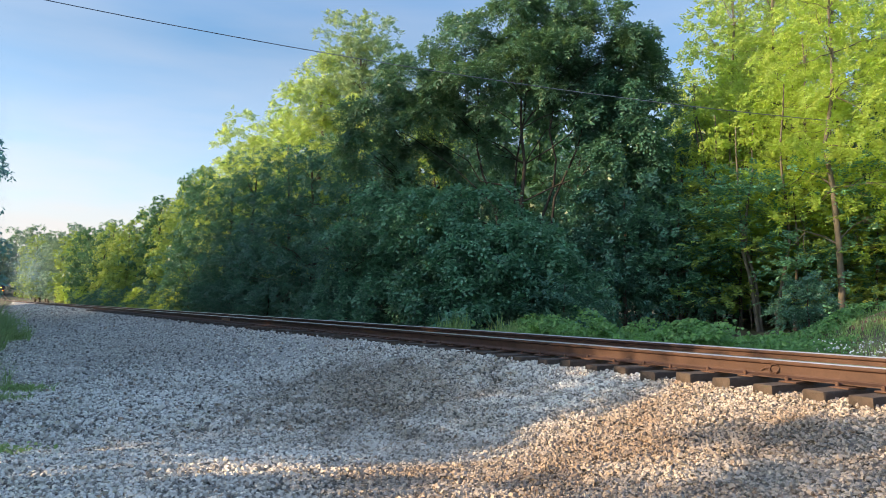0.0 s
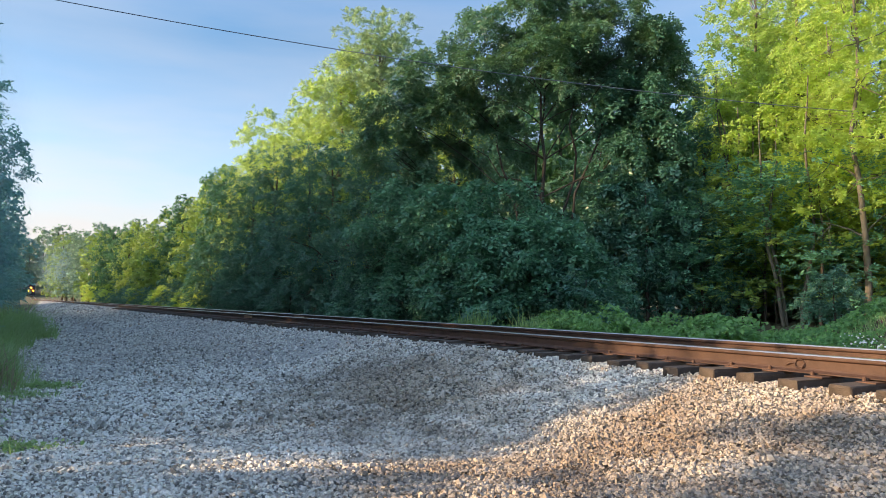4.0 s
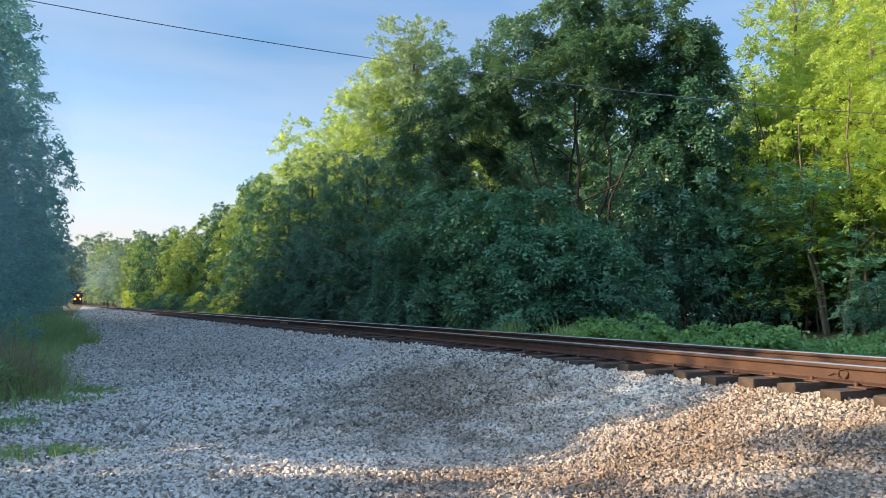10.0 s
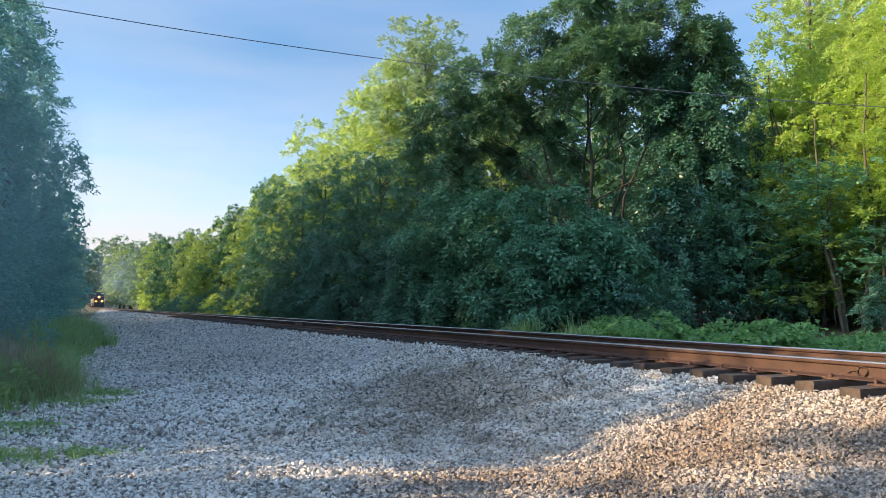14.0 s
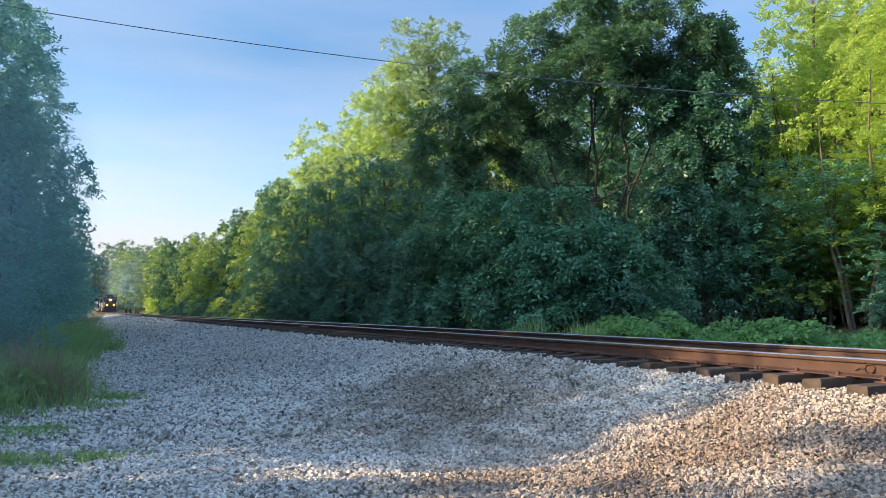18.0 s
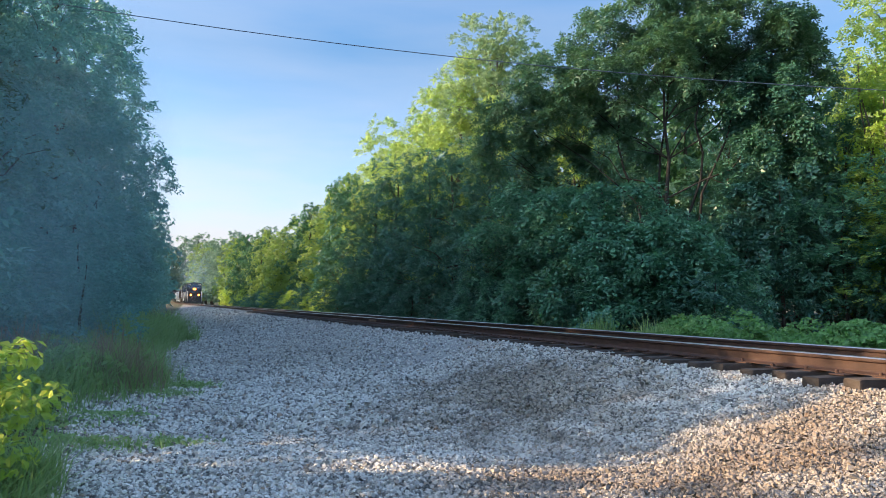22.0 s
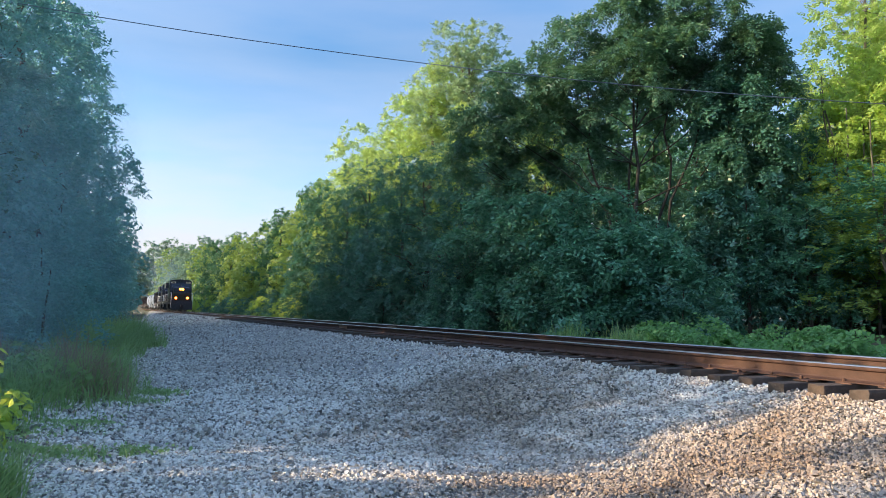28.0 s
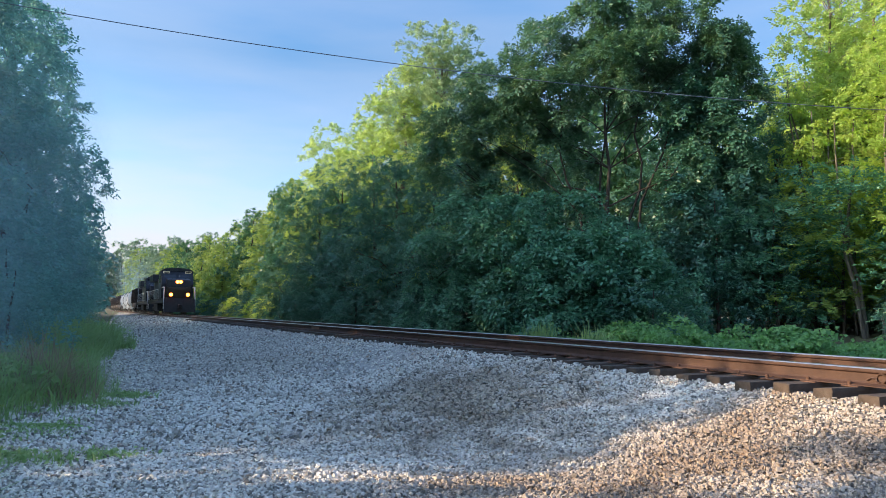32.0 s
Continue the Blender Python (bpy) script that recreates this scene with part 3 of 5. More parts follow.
def make_rail(off, label):
    prof = rail_profile()
    ys = np.concatenate([np.arange(-30, 60, 0.75), np.arange(60, 420.1, 6)])
    V, F, I = [], [], []
    k = len(prof)
    for y in ys:
        x, yy, rz = on_track(float(y), off)
        c, s = math.cos(radians(rz)), math.sin(radians(rz))
        V += [(x + a * c, yy + a * s, RAIL_TOP - 0.186 + b + float(grade(y))) for a, b in prof]
    for i in range(len(ys) - 1):
        for j in range(k):
            F.append((i * k + j, i * k + (j + 1) % k, (i + 1) * k + (j + 1) % k, (i + 1) * k + j))
            I.append(1 if j in (8, 9, 10, 11, 12) else 0)
    rail = new("rail", mesh_from("rail", V, F, [RUST, RAIL_HEAD], I))
    return tagged(rail, label, "rail", "rails of the track", kind="structure")


near_rail = make_rail(-GAUGE / 2, "rusty steel rail with a bright worn head")
far_rail = make_rail(GAUGE / 2, "rusty steel rail with a bright worn head")


def fitting(rail, name, y, off, shapes, label, mat=None):
    """A piece bolted to the rail's web at y; shapes are boxes (along, out, up, length, depth, height)."""
    x, yy, rz = on_track(y, off)
    V, F, o = [], [], 0
    for a, b, c, l, d, h in shapes:
        V += [(b + sx * d / 2, a + sy * l / 2, c + sz * h / 2) for sx in (-1, 1) for sy in (-1, 1) for sz in (-1, 1)]
        F += [tuple(o + k for k in q) for q in ((0, 1, 3, 2), (4, 6, 7, 5), (0, 4, 5, 1), (2, 3, 7, 6), (0, 2, 6, 4), (1, 5, 7, 3))]
        o += 8
    ob = part(name, mesh_from(name, V, F, [mat or PALE_RUST]), None, rail, label)
    ob.matrix_world = pose(x, yy, RAIL_TOP - 0.186, 0, 0, rz)


PALE_RUST = plain("fresh_rust", (0.30, 0.19, 0.12), 0.7, 0.1, 0.25, 14, 0.002)
bar_shape = [(0, -0.030, 0.085, 0.92, 0.028, 0.085)] + [(k * 0.15 - 0.375, -0.052, 0.085, 0.04, 0.022, 0.04) for k in range(6)]
fitting(near_rail, "joint_bar", 26.36, -GAUGE / 2, bar_shape, "pale rusty joint bar bolted to the rail")
fitting(far_rail, "joint_bar", 25.4, GAUGE / 2, bar_shape, "pale rusty joint bar bolted to the rail")
ring_x, ring_y, ring_rz = on_track(5.12, -GAUGE / 2)
ring = [(0.012 * math.sin(k * 3), 0.052 * math.cos(k), 0.085 + 0.046 * math.sin(k)) for k in np.linspace(0, 6.3, 19)] + [(-0.004, 0.11, 0.088), (-0.002, 0.16, 0.06)]
clamp = part("bond_clamp", stems_mesh("bond_clamp", [(ring, np.full(21, 0.009))], RUST, 6), None, near_rail, "rusty looped bond wire on the rail's web")
clamp.matrix_world = pose(ring_x - 0.02, ring_y, RAIL_TOP - 0.186, 0, 0, ring_rz)


def block(sx, sy, sz, bevel=0.0, jitter=0.0, seed=0):
    bm = bmesh.new()
    bmesh.ops.create_cube(bm, size=1)
    bmesh.ops.scale(bm, vec=(sx, sy, sz), verts=bm.verts)
    if bevel:
        bmesh.ops.bevel(bm, geom=bm.edges[:], offset=bevel, segments=1, affect='EDGES')
    if jitter:
        r = random.Random(seed)
        for v in bm.verts:
            v.co += Vector((r.uniform(-1, 1), r.uniform(-1, 1), r.uniform(-1, 1))) * jitter
    return bm


def to_mesh(name, bm, *mats):
    me = bpy.data.meshes.new(name)
    bm.to_mesh(me)
    bm.free()
    for m in mats:
        me.materials.append(m)
    return me


TIE_MESHES = [to_mesh("tie", block(2.60, 0.225, 0.178, 0.012, 0.010, i), TIE_WOOD) for i in range(5)]
PLATE_MESH = to_mesh("tie_plate", block(0.36, 0.195, 0.016, 0.004), PLATE)
SPIKE_MESH = to_mesh("spike", block(0.035, 0.035, 0.05, 0.008), PLATE)
rt = random.Random(5)
for i in range(-14, 110):
    y = 6.845 + i * 0.4983 + rt.uniform(-0.03, 0.03)
    x, yy, rz = on_track(y, rt.uniform(-0.05, 0.05))
    tie = new("railway_tie", TIE_MESHES[i % 5])
    tie.matrix_world = pose(x, yy, TIE_TOP - 0.089 - rt.uniform(0, 0.012), 0, rt.uniform(-0.4, 0.4), rz + rt.uniform(-1.2, 1.2))
    tagged(tie, "weathered dark creosoted timber tie bedded in ballast", "railway tie", "ties of the track")
    if i < 60:
        for side in (-GAUGE / 2, GAUGE / 2):
            pl = part("tie_plate", PLATE_MESH, None, tie)
            pl.location = (side, 0, 0.089 + 0.008)
            if i < 30:
                for a, b in ((-0.10, 0.06), (0.10, -0.06)):
                    sp = part("spike", SPIKE_MESH, None, tie)
                    sp.location = (side + a, b, 0.089 + 0.03)

# ---- trees ----
rngt = np.random.default_rng(77)
WOOD = {}
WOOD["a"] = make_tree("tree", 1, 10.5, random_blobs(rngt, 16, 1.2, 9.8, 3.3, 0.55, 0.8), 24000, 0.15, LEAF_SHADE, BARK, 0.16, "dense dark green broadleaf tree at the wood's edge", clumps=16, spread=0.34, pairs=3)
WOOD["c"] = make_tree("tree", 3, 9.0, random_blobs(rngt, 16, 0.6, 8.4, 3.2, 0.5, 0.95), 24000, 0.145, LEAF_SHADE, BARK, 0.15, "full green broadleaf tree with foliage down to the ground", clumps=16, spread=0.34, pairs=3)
WOOD["r"] = make_tree("tree", 13, 10.5, random_blobs(rngt, 20, 0.6, 9.9, 3.1, 0.5, 0.95), 38000, 0.125, LEAF_ROAD_HAZE, BARK, 0.16, "dense tree tinted blue-green to imitate haze, foliage to the ground", clumps=20, spread=0.26, shell=0.82, pairs=3)
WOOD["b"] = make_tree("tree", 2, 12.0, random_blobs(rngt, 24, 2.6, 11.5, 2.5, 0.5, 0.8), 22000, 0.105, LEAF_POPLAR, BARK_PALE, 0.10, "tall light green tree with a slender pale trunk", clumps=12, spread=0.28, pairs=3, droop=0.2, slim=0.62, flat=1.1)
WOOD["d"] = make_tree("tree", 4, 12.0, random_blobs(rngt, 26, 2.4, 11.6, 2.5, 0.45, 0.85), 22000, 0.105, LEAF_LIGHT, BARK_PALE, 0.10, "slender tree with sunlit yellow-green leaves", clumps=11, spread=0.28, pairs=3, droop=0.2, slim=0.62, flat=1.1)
WOOD["s"] = make_tree("shrub", 5, 2.6, random_blobs(rngt, 8, 0.3, 2.2, 1.5, 0.4, 0.9), 4200, 0.12, LEAF_SHADE, BARK, 0.05, "dense green shrub at the edge of the wood", "shrub", limbs=False, pairs=3)
WOOD["u"] = make_tree("sapling", 15, 4.6, [(rngt.uniform(-1.1, 1.1), rngt.uniform(-1.1, 1.1), 0.8 + i * 0.38, rngt.uniform(0.6, 1.0), rngt.uniform(0.6, 1.0), rngt.uniform(0.4, 0.75)) for i in range(10)], 5600, 0.095, LEAF_VINE, BARK, 0.04, "open understorey sapling with layered light green leaves", "sapling", spread=0.4, pairs=3, droop=0.1, slim=0.6, flat=1.4)
WOOD["w"] = make_tree("sapling", 16, 4.8, [(rngt.uniform(-1.0, 1.0), rngt.uniform(-1.0, 1.0), 1.0 + i * 0.42, rngt.uniform(0.6, 1.0), rngt.uniform(0.6, 1.0), rngt.uniform(0.3, 0.5)) for i in range(9)], 5200, 0.09, LEAF_POPLAR, BARK, 0.04, "open understorey sapling with light green leaves", "sapling", spread=0.4, pairs=3, droop=0.1, slim=0.6, flat=1.4)
WOOD["y"] = make_tree("shrub", 6, 2.4, random_blobs(rngt, 7, 0.3, 2.0, 1.4, 0.4, 0.9), 4200, 0.13, LEAF_LIGHT, BARK, 0.05, "sunlit yellow-green shrub beside the track", "shrub", limbs=False, pairs=2, slim=0.6)
WOOD["f"] = make_tree("tree", 7, 12, random_blobs(rngt, 18, 1.0, 11.0, 3.4, 0.5, 0.9), 6500, 0.25, LEAF_DEEP, BARK, 0.2, "green broadleaf tree far along the line", limbs=False, simple=True, clumps=17, spread=0.36, up=0.4, shell=0.85)
WOOD["t"] = make_tree("shrub", 35, 2.6, random_blobs(rngt, 9, 0.3, 2.2, 1.5, 0.4, 0.9), 5600, 0.10, LEAF_ROAD_HAZE, BARK, 0.05, "dense blue-green shrub at the foot of the roadside trees", "shrub", limbs=False, pairs=3)
WOOD["e"] = make_tree("tree", 37, 12, random_blobs(rngt, 20, 0.8, 11.0, 3.3, 0.5, 0.95), 9000, 0.20, LEAF_ROAD_HAZE, BARK, 0.2, "blue-green broadleaf tree far along the road", limbs=False, simple=True, clumps=17, spread=0.34, up=0.4, shell=0.85)
WOOD["q"] = make_tree("tree", 38, 12, random_blobs(rngt, 18, 1.0, 11.0, 3.2, 0.5, 0.9), 5000, 0.26, LEAF_DISTANT_HAZE, BARK, 0.2, "tree at the far end of the line, tinted pale blue for haze", limbs=False, simple=True, clumps=15, spread=0.36, up=0.4, shell=0.85)
WOOD["g"] = make_tree("tree", 8, 12, random_blobs(rngt, 18, 1.0, 11.0, 3.2, 0.5, 0.9), 6500, 0.24, LEAF_FAR, BARK, 0.2, "light green tree far along the line", limbs=False, simple=True, clumps=17, spread=0.36, up=0.4, shell=0.85)
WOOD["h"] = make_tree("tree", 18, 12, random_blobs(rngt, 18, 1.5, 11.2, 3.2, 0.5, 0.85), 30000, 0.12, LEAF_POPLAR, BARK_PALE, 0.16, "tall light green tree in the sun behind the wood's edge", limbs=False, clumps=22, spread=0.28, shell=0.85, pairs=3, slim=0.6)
WOOD["p"] = make_tree("tree", 9, 18.4, random_blobs(rngt, 22, 9.5, 17.6, 2.9, 0.3, 0.8), 46000, 0.115, LEAF_PALE, BARK_PALE, 0.22, "tall pale green poplar standing above the wood", clumps=26, spread=0.25, pairs=3, droop=0.1, slim=0.6)
# width and height of a full-grown one of each kind
FULL = {"a": (0.9, 0.9), "b": (1.3, 1.3), "c": (0.95, 0.95), "d": (1.0, 1.0), "e": (1.05, 1.05), "f": (0.90, 0.99), "g": (0.88, 0.93), "h": (1.18, 1.18), "p": (1.0, 1.0), "q": (0.9, 0.9),
        "r": (1.25, 1.25), "s": (1.43, 1.19), "t": (1.3, 1.3), "u": (1.02, 0.85), "w": (1.05, 0.87), "y": (1.0, 1.0)}
USED = set()


def plant(kind, x, y, scale=1.0, wide=1.0, turn=None, sink=0.1):
    """Sets a tree of that kind on the ground; the first one is the built one, the others are copies."""
    turn = rngt.uniform(0, 360) if turn is None else turn
    across, tall = FULL[kind]
    here = pose(x, y, float(ground_z(x, y)) - sink, 0, 0, turn)
    size = Matrix.Diagonal((scale * wide * across, scale * wide * across, scale * tall, 1))
    if kind in USED:
        first = WOOD[kind].scale
        return copy_thing(WOOD[kind], here @ size @ Matrix.Diagonal((1 / first.x, 1 / first.y, 1 / first.z, 1)))
    USED.add(kind)
    WOOD[kind].matrix_world = here @ size
    return WOOD[kind]


# the wood's edge along the far side of the line
for y, off, kind, sc in ((27, 5.8, "c", 0.95), (31, 6.0, "a", 0.9), (35.5, 5.8, "c", 1.12), (40, 6.2, "a", 1.06), (45, 6.0, "c", 1.18), (50.5, 6.2, "a", 1.06), (57, 6.2, "c", 1.25),
                         (64, 6.5, "f", 1.08), (71, 6.2, "g", 1.06), (79, 6.5, "f", 1.0), (88, 6.5, "g", 0.95), (97, 7, "f", 1.0), (107, 7, "g", 1.0), (118, 7.5, "f", 1.0), (130, 7.5, "g", 1.1),
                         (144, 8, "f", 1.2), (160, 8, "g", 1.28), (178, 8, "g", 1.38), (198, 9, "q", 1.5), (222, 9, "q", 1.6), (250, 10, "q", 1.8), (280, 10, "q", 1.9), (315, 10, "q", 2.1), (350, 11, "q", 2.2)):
    x, yy, _ = on_track(y, off + 0.9 * math.sin(y * 1.7) * (y > 60))
    plant(kind, x, yy, sc * (1 + 0.10 * math.sin(y * 2.9) * (y > 60)), 1 + (0.10 + 0.14 * math.sin(y * 4.1)) * (y > 60))
plant("p", 17.6, 43.0, 1.03, 1.2)
for x, y, kind, sc in ((14.9, 49, "h", 1.02), (16.5, 54, "b", 1.0), (15.6, 44.5, "h", 1.22), (17.8, 50, "h", 1.30), (13.6, 53, "h", 1.06), (13.6, 59, "h", 1.02), (15.5, 62, "h", 1.05), (12.8, 67, "g", 1.22), (14, 75, "g", 1.3), (13, 84, "g", 1.15), (15, 92, "g", 1.2), (13, 104, "g", 1.2),
                       (20.3, 38, "b", 0.92), (18.5, 47, "h", 1.09), (22, 43, "h", 1.09), (15.0, 36, "h", 0.84)):
    plant(kind, x, y, sc)
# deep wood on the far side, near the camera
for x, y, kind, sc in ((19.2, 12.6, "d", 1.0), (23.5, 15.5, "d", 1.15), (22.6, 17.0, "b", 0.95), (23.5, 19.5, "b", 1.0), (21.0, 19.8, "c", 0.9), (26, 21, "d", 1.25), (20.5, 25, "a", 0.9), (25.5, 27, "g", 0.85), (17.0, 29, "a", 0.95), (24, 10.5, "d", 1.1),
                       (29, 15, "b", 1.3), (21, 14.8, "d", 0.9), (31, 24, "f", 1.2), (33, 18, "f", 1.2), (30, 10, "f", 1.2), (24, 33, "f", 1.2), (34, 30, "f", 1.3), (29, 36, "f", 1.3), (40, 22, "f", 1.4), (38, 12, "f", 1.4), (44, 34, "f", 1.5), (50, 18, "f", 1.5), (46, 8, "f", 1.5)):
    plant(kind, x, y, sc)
for i in range(13):
    a = radians(27 + i * 3.4)
    d = 56 + 6 * math.sin(i * 2.2)
    plant("f", d * math.sin(a), d * math.cos(a), 1.35 + 0.2 * math.sin(i * 1.3), 1.15)
# understorey between the trunks
for i in range(46):
    a = radians(45.5 + (i % 23) * 0.95 + rngt.uniform(-0.4, 0.4))
    d = (26 if i < 23 else 33) + rngt.uniform(-2.5, 3)
    plant("s" if i >= 23 and i % 2 else "w" if i % 3 and a > radians(48) else "u", d * math.sin(a), d * math.cos(a), 0.75 + 0.5 * rngt.random(), 1.2)
for x, y, sc in ((14.6, 22.0, 1.05), (13.2, 22.4, 1.0), (16.0, 24.6, 1.25), (14.6, 25.6, 1.2), (18.4, 27.4, 1.3), (13.0, 25.2, 1.1)):
    plant("s", x, y, sc, 1.2, x * 77 + y * 31)
for x, y, sc, wide in ((16.3, 17.8, 1.65, 0.62), (17.6, 17.4, 1.35, 0.6), (16.6, 19.6, 1.9, 0.6), (20.0, 14.4, 0.6, 0.9)):
    plant("s", x, y, sc, wide, x * 53 + y * 17)
for x, y, sc in ((19.6, 15.7, 0.9), (20.6, 14.6, 1.0), (21.8, 16.9, 1.15), (18.9, 17.6, 0.7)):
    plant("w", x, y, sc, 1.1, x * 61 + y * 23)
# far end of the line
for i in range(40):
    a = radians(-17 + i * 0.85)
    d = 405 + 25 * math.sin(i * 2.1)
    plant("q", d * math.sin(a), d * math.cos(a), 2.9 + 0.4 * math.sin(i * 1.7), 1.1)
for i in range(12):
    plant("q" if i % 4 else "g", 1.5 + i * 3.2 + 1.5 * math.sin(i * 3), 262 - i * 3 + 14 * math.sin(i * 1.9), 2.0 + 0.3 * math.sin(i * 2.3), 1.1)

# the big vine-hung tree and the vine mound before it
CROWN = [(-4.9, 0.2, 7.5, 1.15), (-5.2, 0.8, 6.4, 1.13), (-3.6, -0.2, 8.7, 1.23), (-3.4, 0.1, 7.1, 1.32), (-2.0, -0.1, 9.8, 1.2), (-2.0, -0.7, 8.0, 1.32), (-0.3, 0.0, 10.6, 1.21), (-0.4, -1.0, 8.6, 1.3),
         (1.1, 0.2, 11.3, 1.1), (1.2, -0.6, 9.3, 1.27), (2.4, 0.4, 11.5, 0.93), (2.6, -0.4, 10.0, 1.24), (3.5, -0.1, 9.3, 1.03), (4.0, 0.3, 10.3, 0.65), (-1.6, 1.0, 6.5, 1.24), (-3.6, 1.3, 5.8, 1.26), (2.0, 1.5, 8.2, 1.6), (0.8, 1.5, 9.6, 1.4), (-2.6, 1.2, 8.0, 1.4), (3.2, 1.2, 9.0, 1.2), (3.8, 1.0, 10.0, 1.0), (4.4, 0.6, 8.4, 1.1), (0.0, 1.4, 10.2, 1.1)]
big = make_tree("tree", 21, 11.0, [(x, y, z, r, r, r * 0.86) for x, y, z, r in CROWN], 128000, 0.130, LEAF_CROWN, BARK_DARK, 0.11, "large dark broadleaf tree with several stems behind the track", clumps=20, twigs=4, spread=0.36, pairs=3, droop=0.55)
rng_stem = np.random.default_rng(26)
for foot, tip in (((0.35, 0.2), (1.4, 0.3, 9.4)), ((-0.3, -0.2), (-1.5, -0.3, 8.6)), ((0.5, -0.3), (2.4, -0.2, 8.4)), ((0.1, 0.3), (0.3, 0.4, 9.6))):
    part("stem", stems_mesh("stem", [(bent(rng_stem, (*foot, -0.2), tip, 9, 0.06), np.linspace(0.06, 0.025, 9))], BARK_DARK, 7), None, big)
big.matrix_world = pose(14.5, 20.9, 0.3, 0, 0, -33)
VINES = [(3.0, -0.9, 7.4, 1.1), (3.6, -0.6, 6.2, 1.1), (3.9, -0.5, 4.9, 1.15), (4.2, -0.4, 3.7, 1.1), (2.6, -1.0, 5.6, 0.8), (2.4, -1.1, 4.2, 0.85), (2.2, -1.2, 3.0, 0.9), (3.4, 0.6, 6.6, 1.4), (3.6, 0.8, 4.6, 1.4), (3.3, -0.8, 3.0, 0.9), (2.9, 0.2, 8.3, 0.9)]
curtain = make_tree("hanging_vines", 29, 8.6, [(x - 3, y, z, r, r, r * 0.95) for x, y, z, r in VINES], 46000, 0.12, LEAF_SHADE, BARK_DARK, 0.05, "dark curtain of broad vine leaves hanging from the large tree", "vines", clumps=22, spread=0.3, pairs=1, droop=0.8, slim=0.8, flat=0.8, limbs=False)
curtain.matrix_world = big.matrix_world @ pose(3, 0, 0)
HEAPS = [(-1.4, 3.6, 4.2, 1.5), (-1.5, 0.8, 3.5, 1.35), (-1.0, -1.3, 3.6, 1.25), (0.2, -2.6, 2.6, 1.15), (-1.2, 6.4, 2.6, 1.77), (-1.4, 1.5, 2.6, 1.46), (-1.4, -2.1, 2.3, 1.28), (-0.1, -2.9, 1.9, 1.25), (1.0, -3.1, 1.5, 1.1),
         (-1.2, 9.0, 0.8, 1.77), (-1.5, 2.7, 1.0, 1.48), (-1.6, -2.2, 0.9, 1.23), (0.1, -3.1, 0.9, 1.2), (-1.2, 5.2, 1.2, 1.6), (-1.5, -0.4, 1.6, 1.4), (1.3, -3.0, 0.7, 1.0)]
mound = make_tree("vine_mound", 22, 1.6, [(x, y, z, r, r, r * 0.8) for x, y, z, r in HEAPS], 70000, 0.125, LEAF_VINE, BARK_DARK, 0.1, "mound of shrubs smothered in broad-leaved vines", "vines", clumps=22, spread=0.28, pairs=1, droop=0.7, slim=0.75, flat=0.9, limbs=False)
mound.matrix_world = pose(12.5, 20.0, 0.3)

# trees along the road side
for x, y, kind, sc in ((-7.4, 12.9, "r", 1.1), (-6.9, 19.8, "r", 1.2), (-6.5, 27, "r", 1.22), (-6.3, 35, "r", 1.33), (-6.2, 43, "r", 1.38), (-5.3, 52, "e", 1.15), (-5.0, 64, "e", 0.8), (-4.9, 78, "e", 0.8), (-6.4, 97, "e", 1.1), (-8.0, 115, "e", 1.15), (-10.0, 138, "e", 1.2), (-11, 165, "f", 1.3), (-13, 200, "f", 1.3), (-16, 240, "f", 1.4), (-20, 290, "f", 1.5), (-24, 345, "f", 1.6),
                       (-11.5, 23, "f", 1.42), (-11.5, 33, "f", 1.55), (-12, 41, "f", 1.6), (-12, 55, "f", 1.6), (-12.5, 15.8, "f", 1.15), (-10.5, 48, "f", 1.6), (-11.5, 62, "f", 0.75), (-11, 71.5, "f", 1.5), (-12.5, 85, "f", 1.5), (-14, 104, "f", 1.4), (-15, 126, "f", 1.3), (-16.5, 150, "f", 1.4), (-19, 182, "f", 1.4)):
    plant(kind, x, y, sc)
for i in range(1, 14):
    plant("s", -8.6 - 0.6 * math.sin(i * 1.9), 9.5 + i * 2.6, 1.5 + 0.3 * math.sin(i * 2.7), 1.1)
for x, y, sc in ((-8.5, 16.0, 1.1), (-9.5, 13.8, 0.9), (-9.6, 18.8, 1.0)):
    plant("c", x, y, sc)
for x, y, sc in ((-9.0, 28.5, 1.25), (-9.2, 34, 1.0), (-9.0, 22.0, 1.25), (-9, 47, 1.1), (-9, 53, 1.2)):
    plant("f", x, y, sc)
for i in range(9):
    plant("t", -7.4 + 0.3 * math.sin(i * 1.3), 12.9 + i * 2.1, 1.6, 1.15)
for i in range(7):
    plant("t", -5.8 - 0.3 * math.sin(i * 1.7), 11.8 + i * 2.1, 1.45, 1.1)
for i in range(13):
    plant("f", -9.3 - 0.03 * i * 7 * (i > 5), 39 + i * 7.5, 0.6 if i in (3, 5) else 1.1 + 0.1 * math.sin(i * 2.1), 1.1)
for i in (0, 2, 4, 5, 6, 7, 8, 9, 10, 11):
    plant("f", -14.2 - 0.06 * i * i, 57 + i * 8.2, 1.25 + 0.1 * math.sin(i * 1.7), 1.15)
for x, y, sc in ((-6.0, 3.9, 1.15), (-6.3, 1.4, 1.2)):
    plant("u", x, y, sc, 1.1)
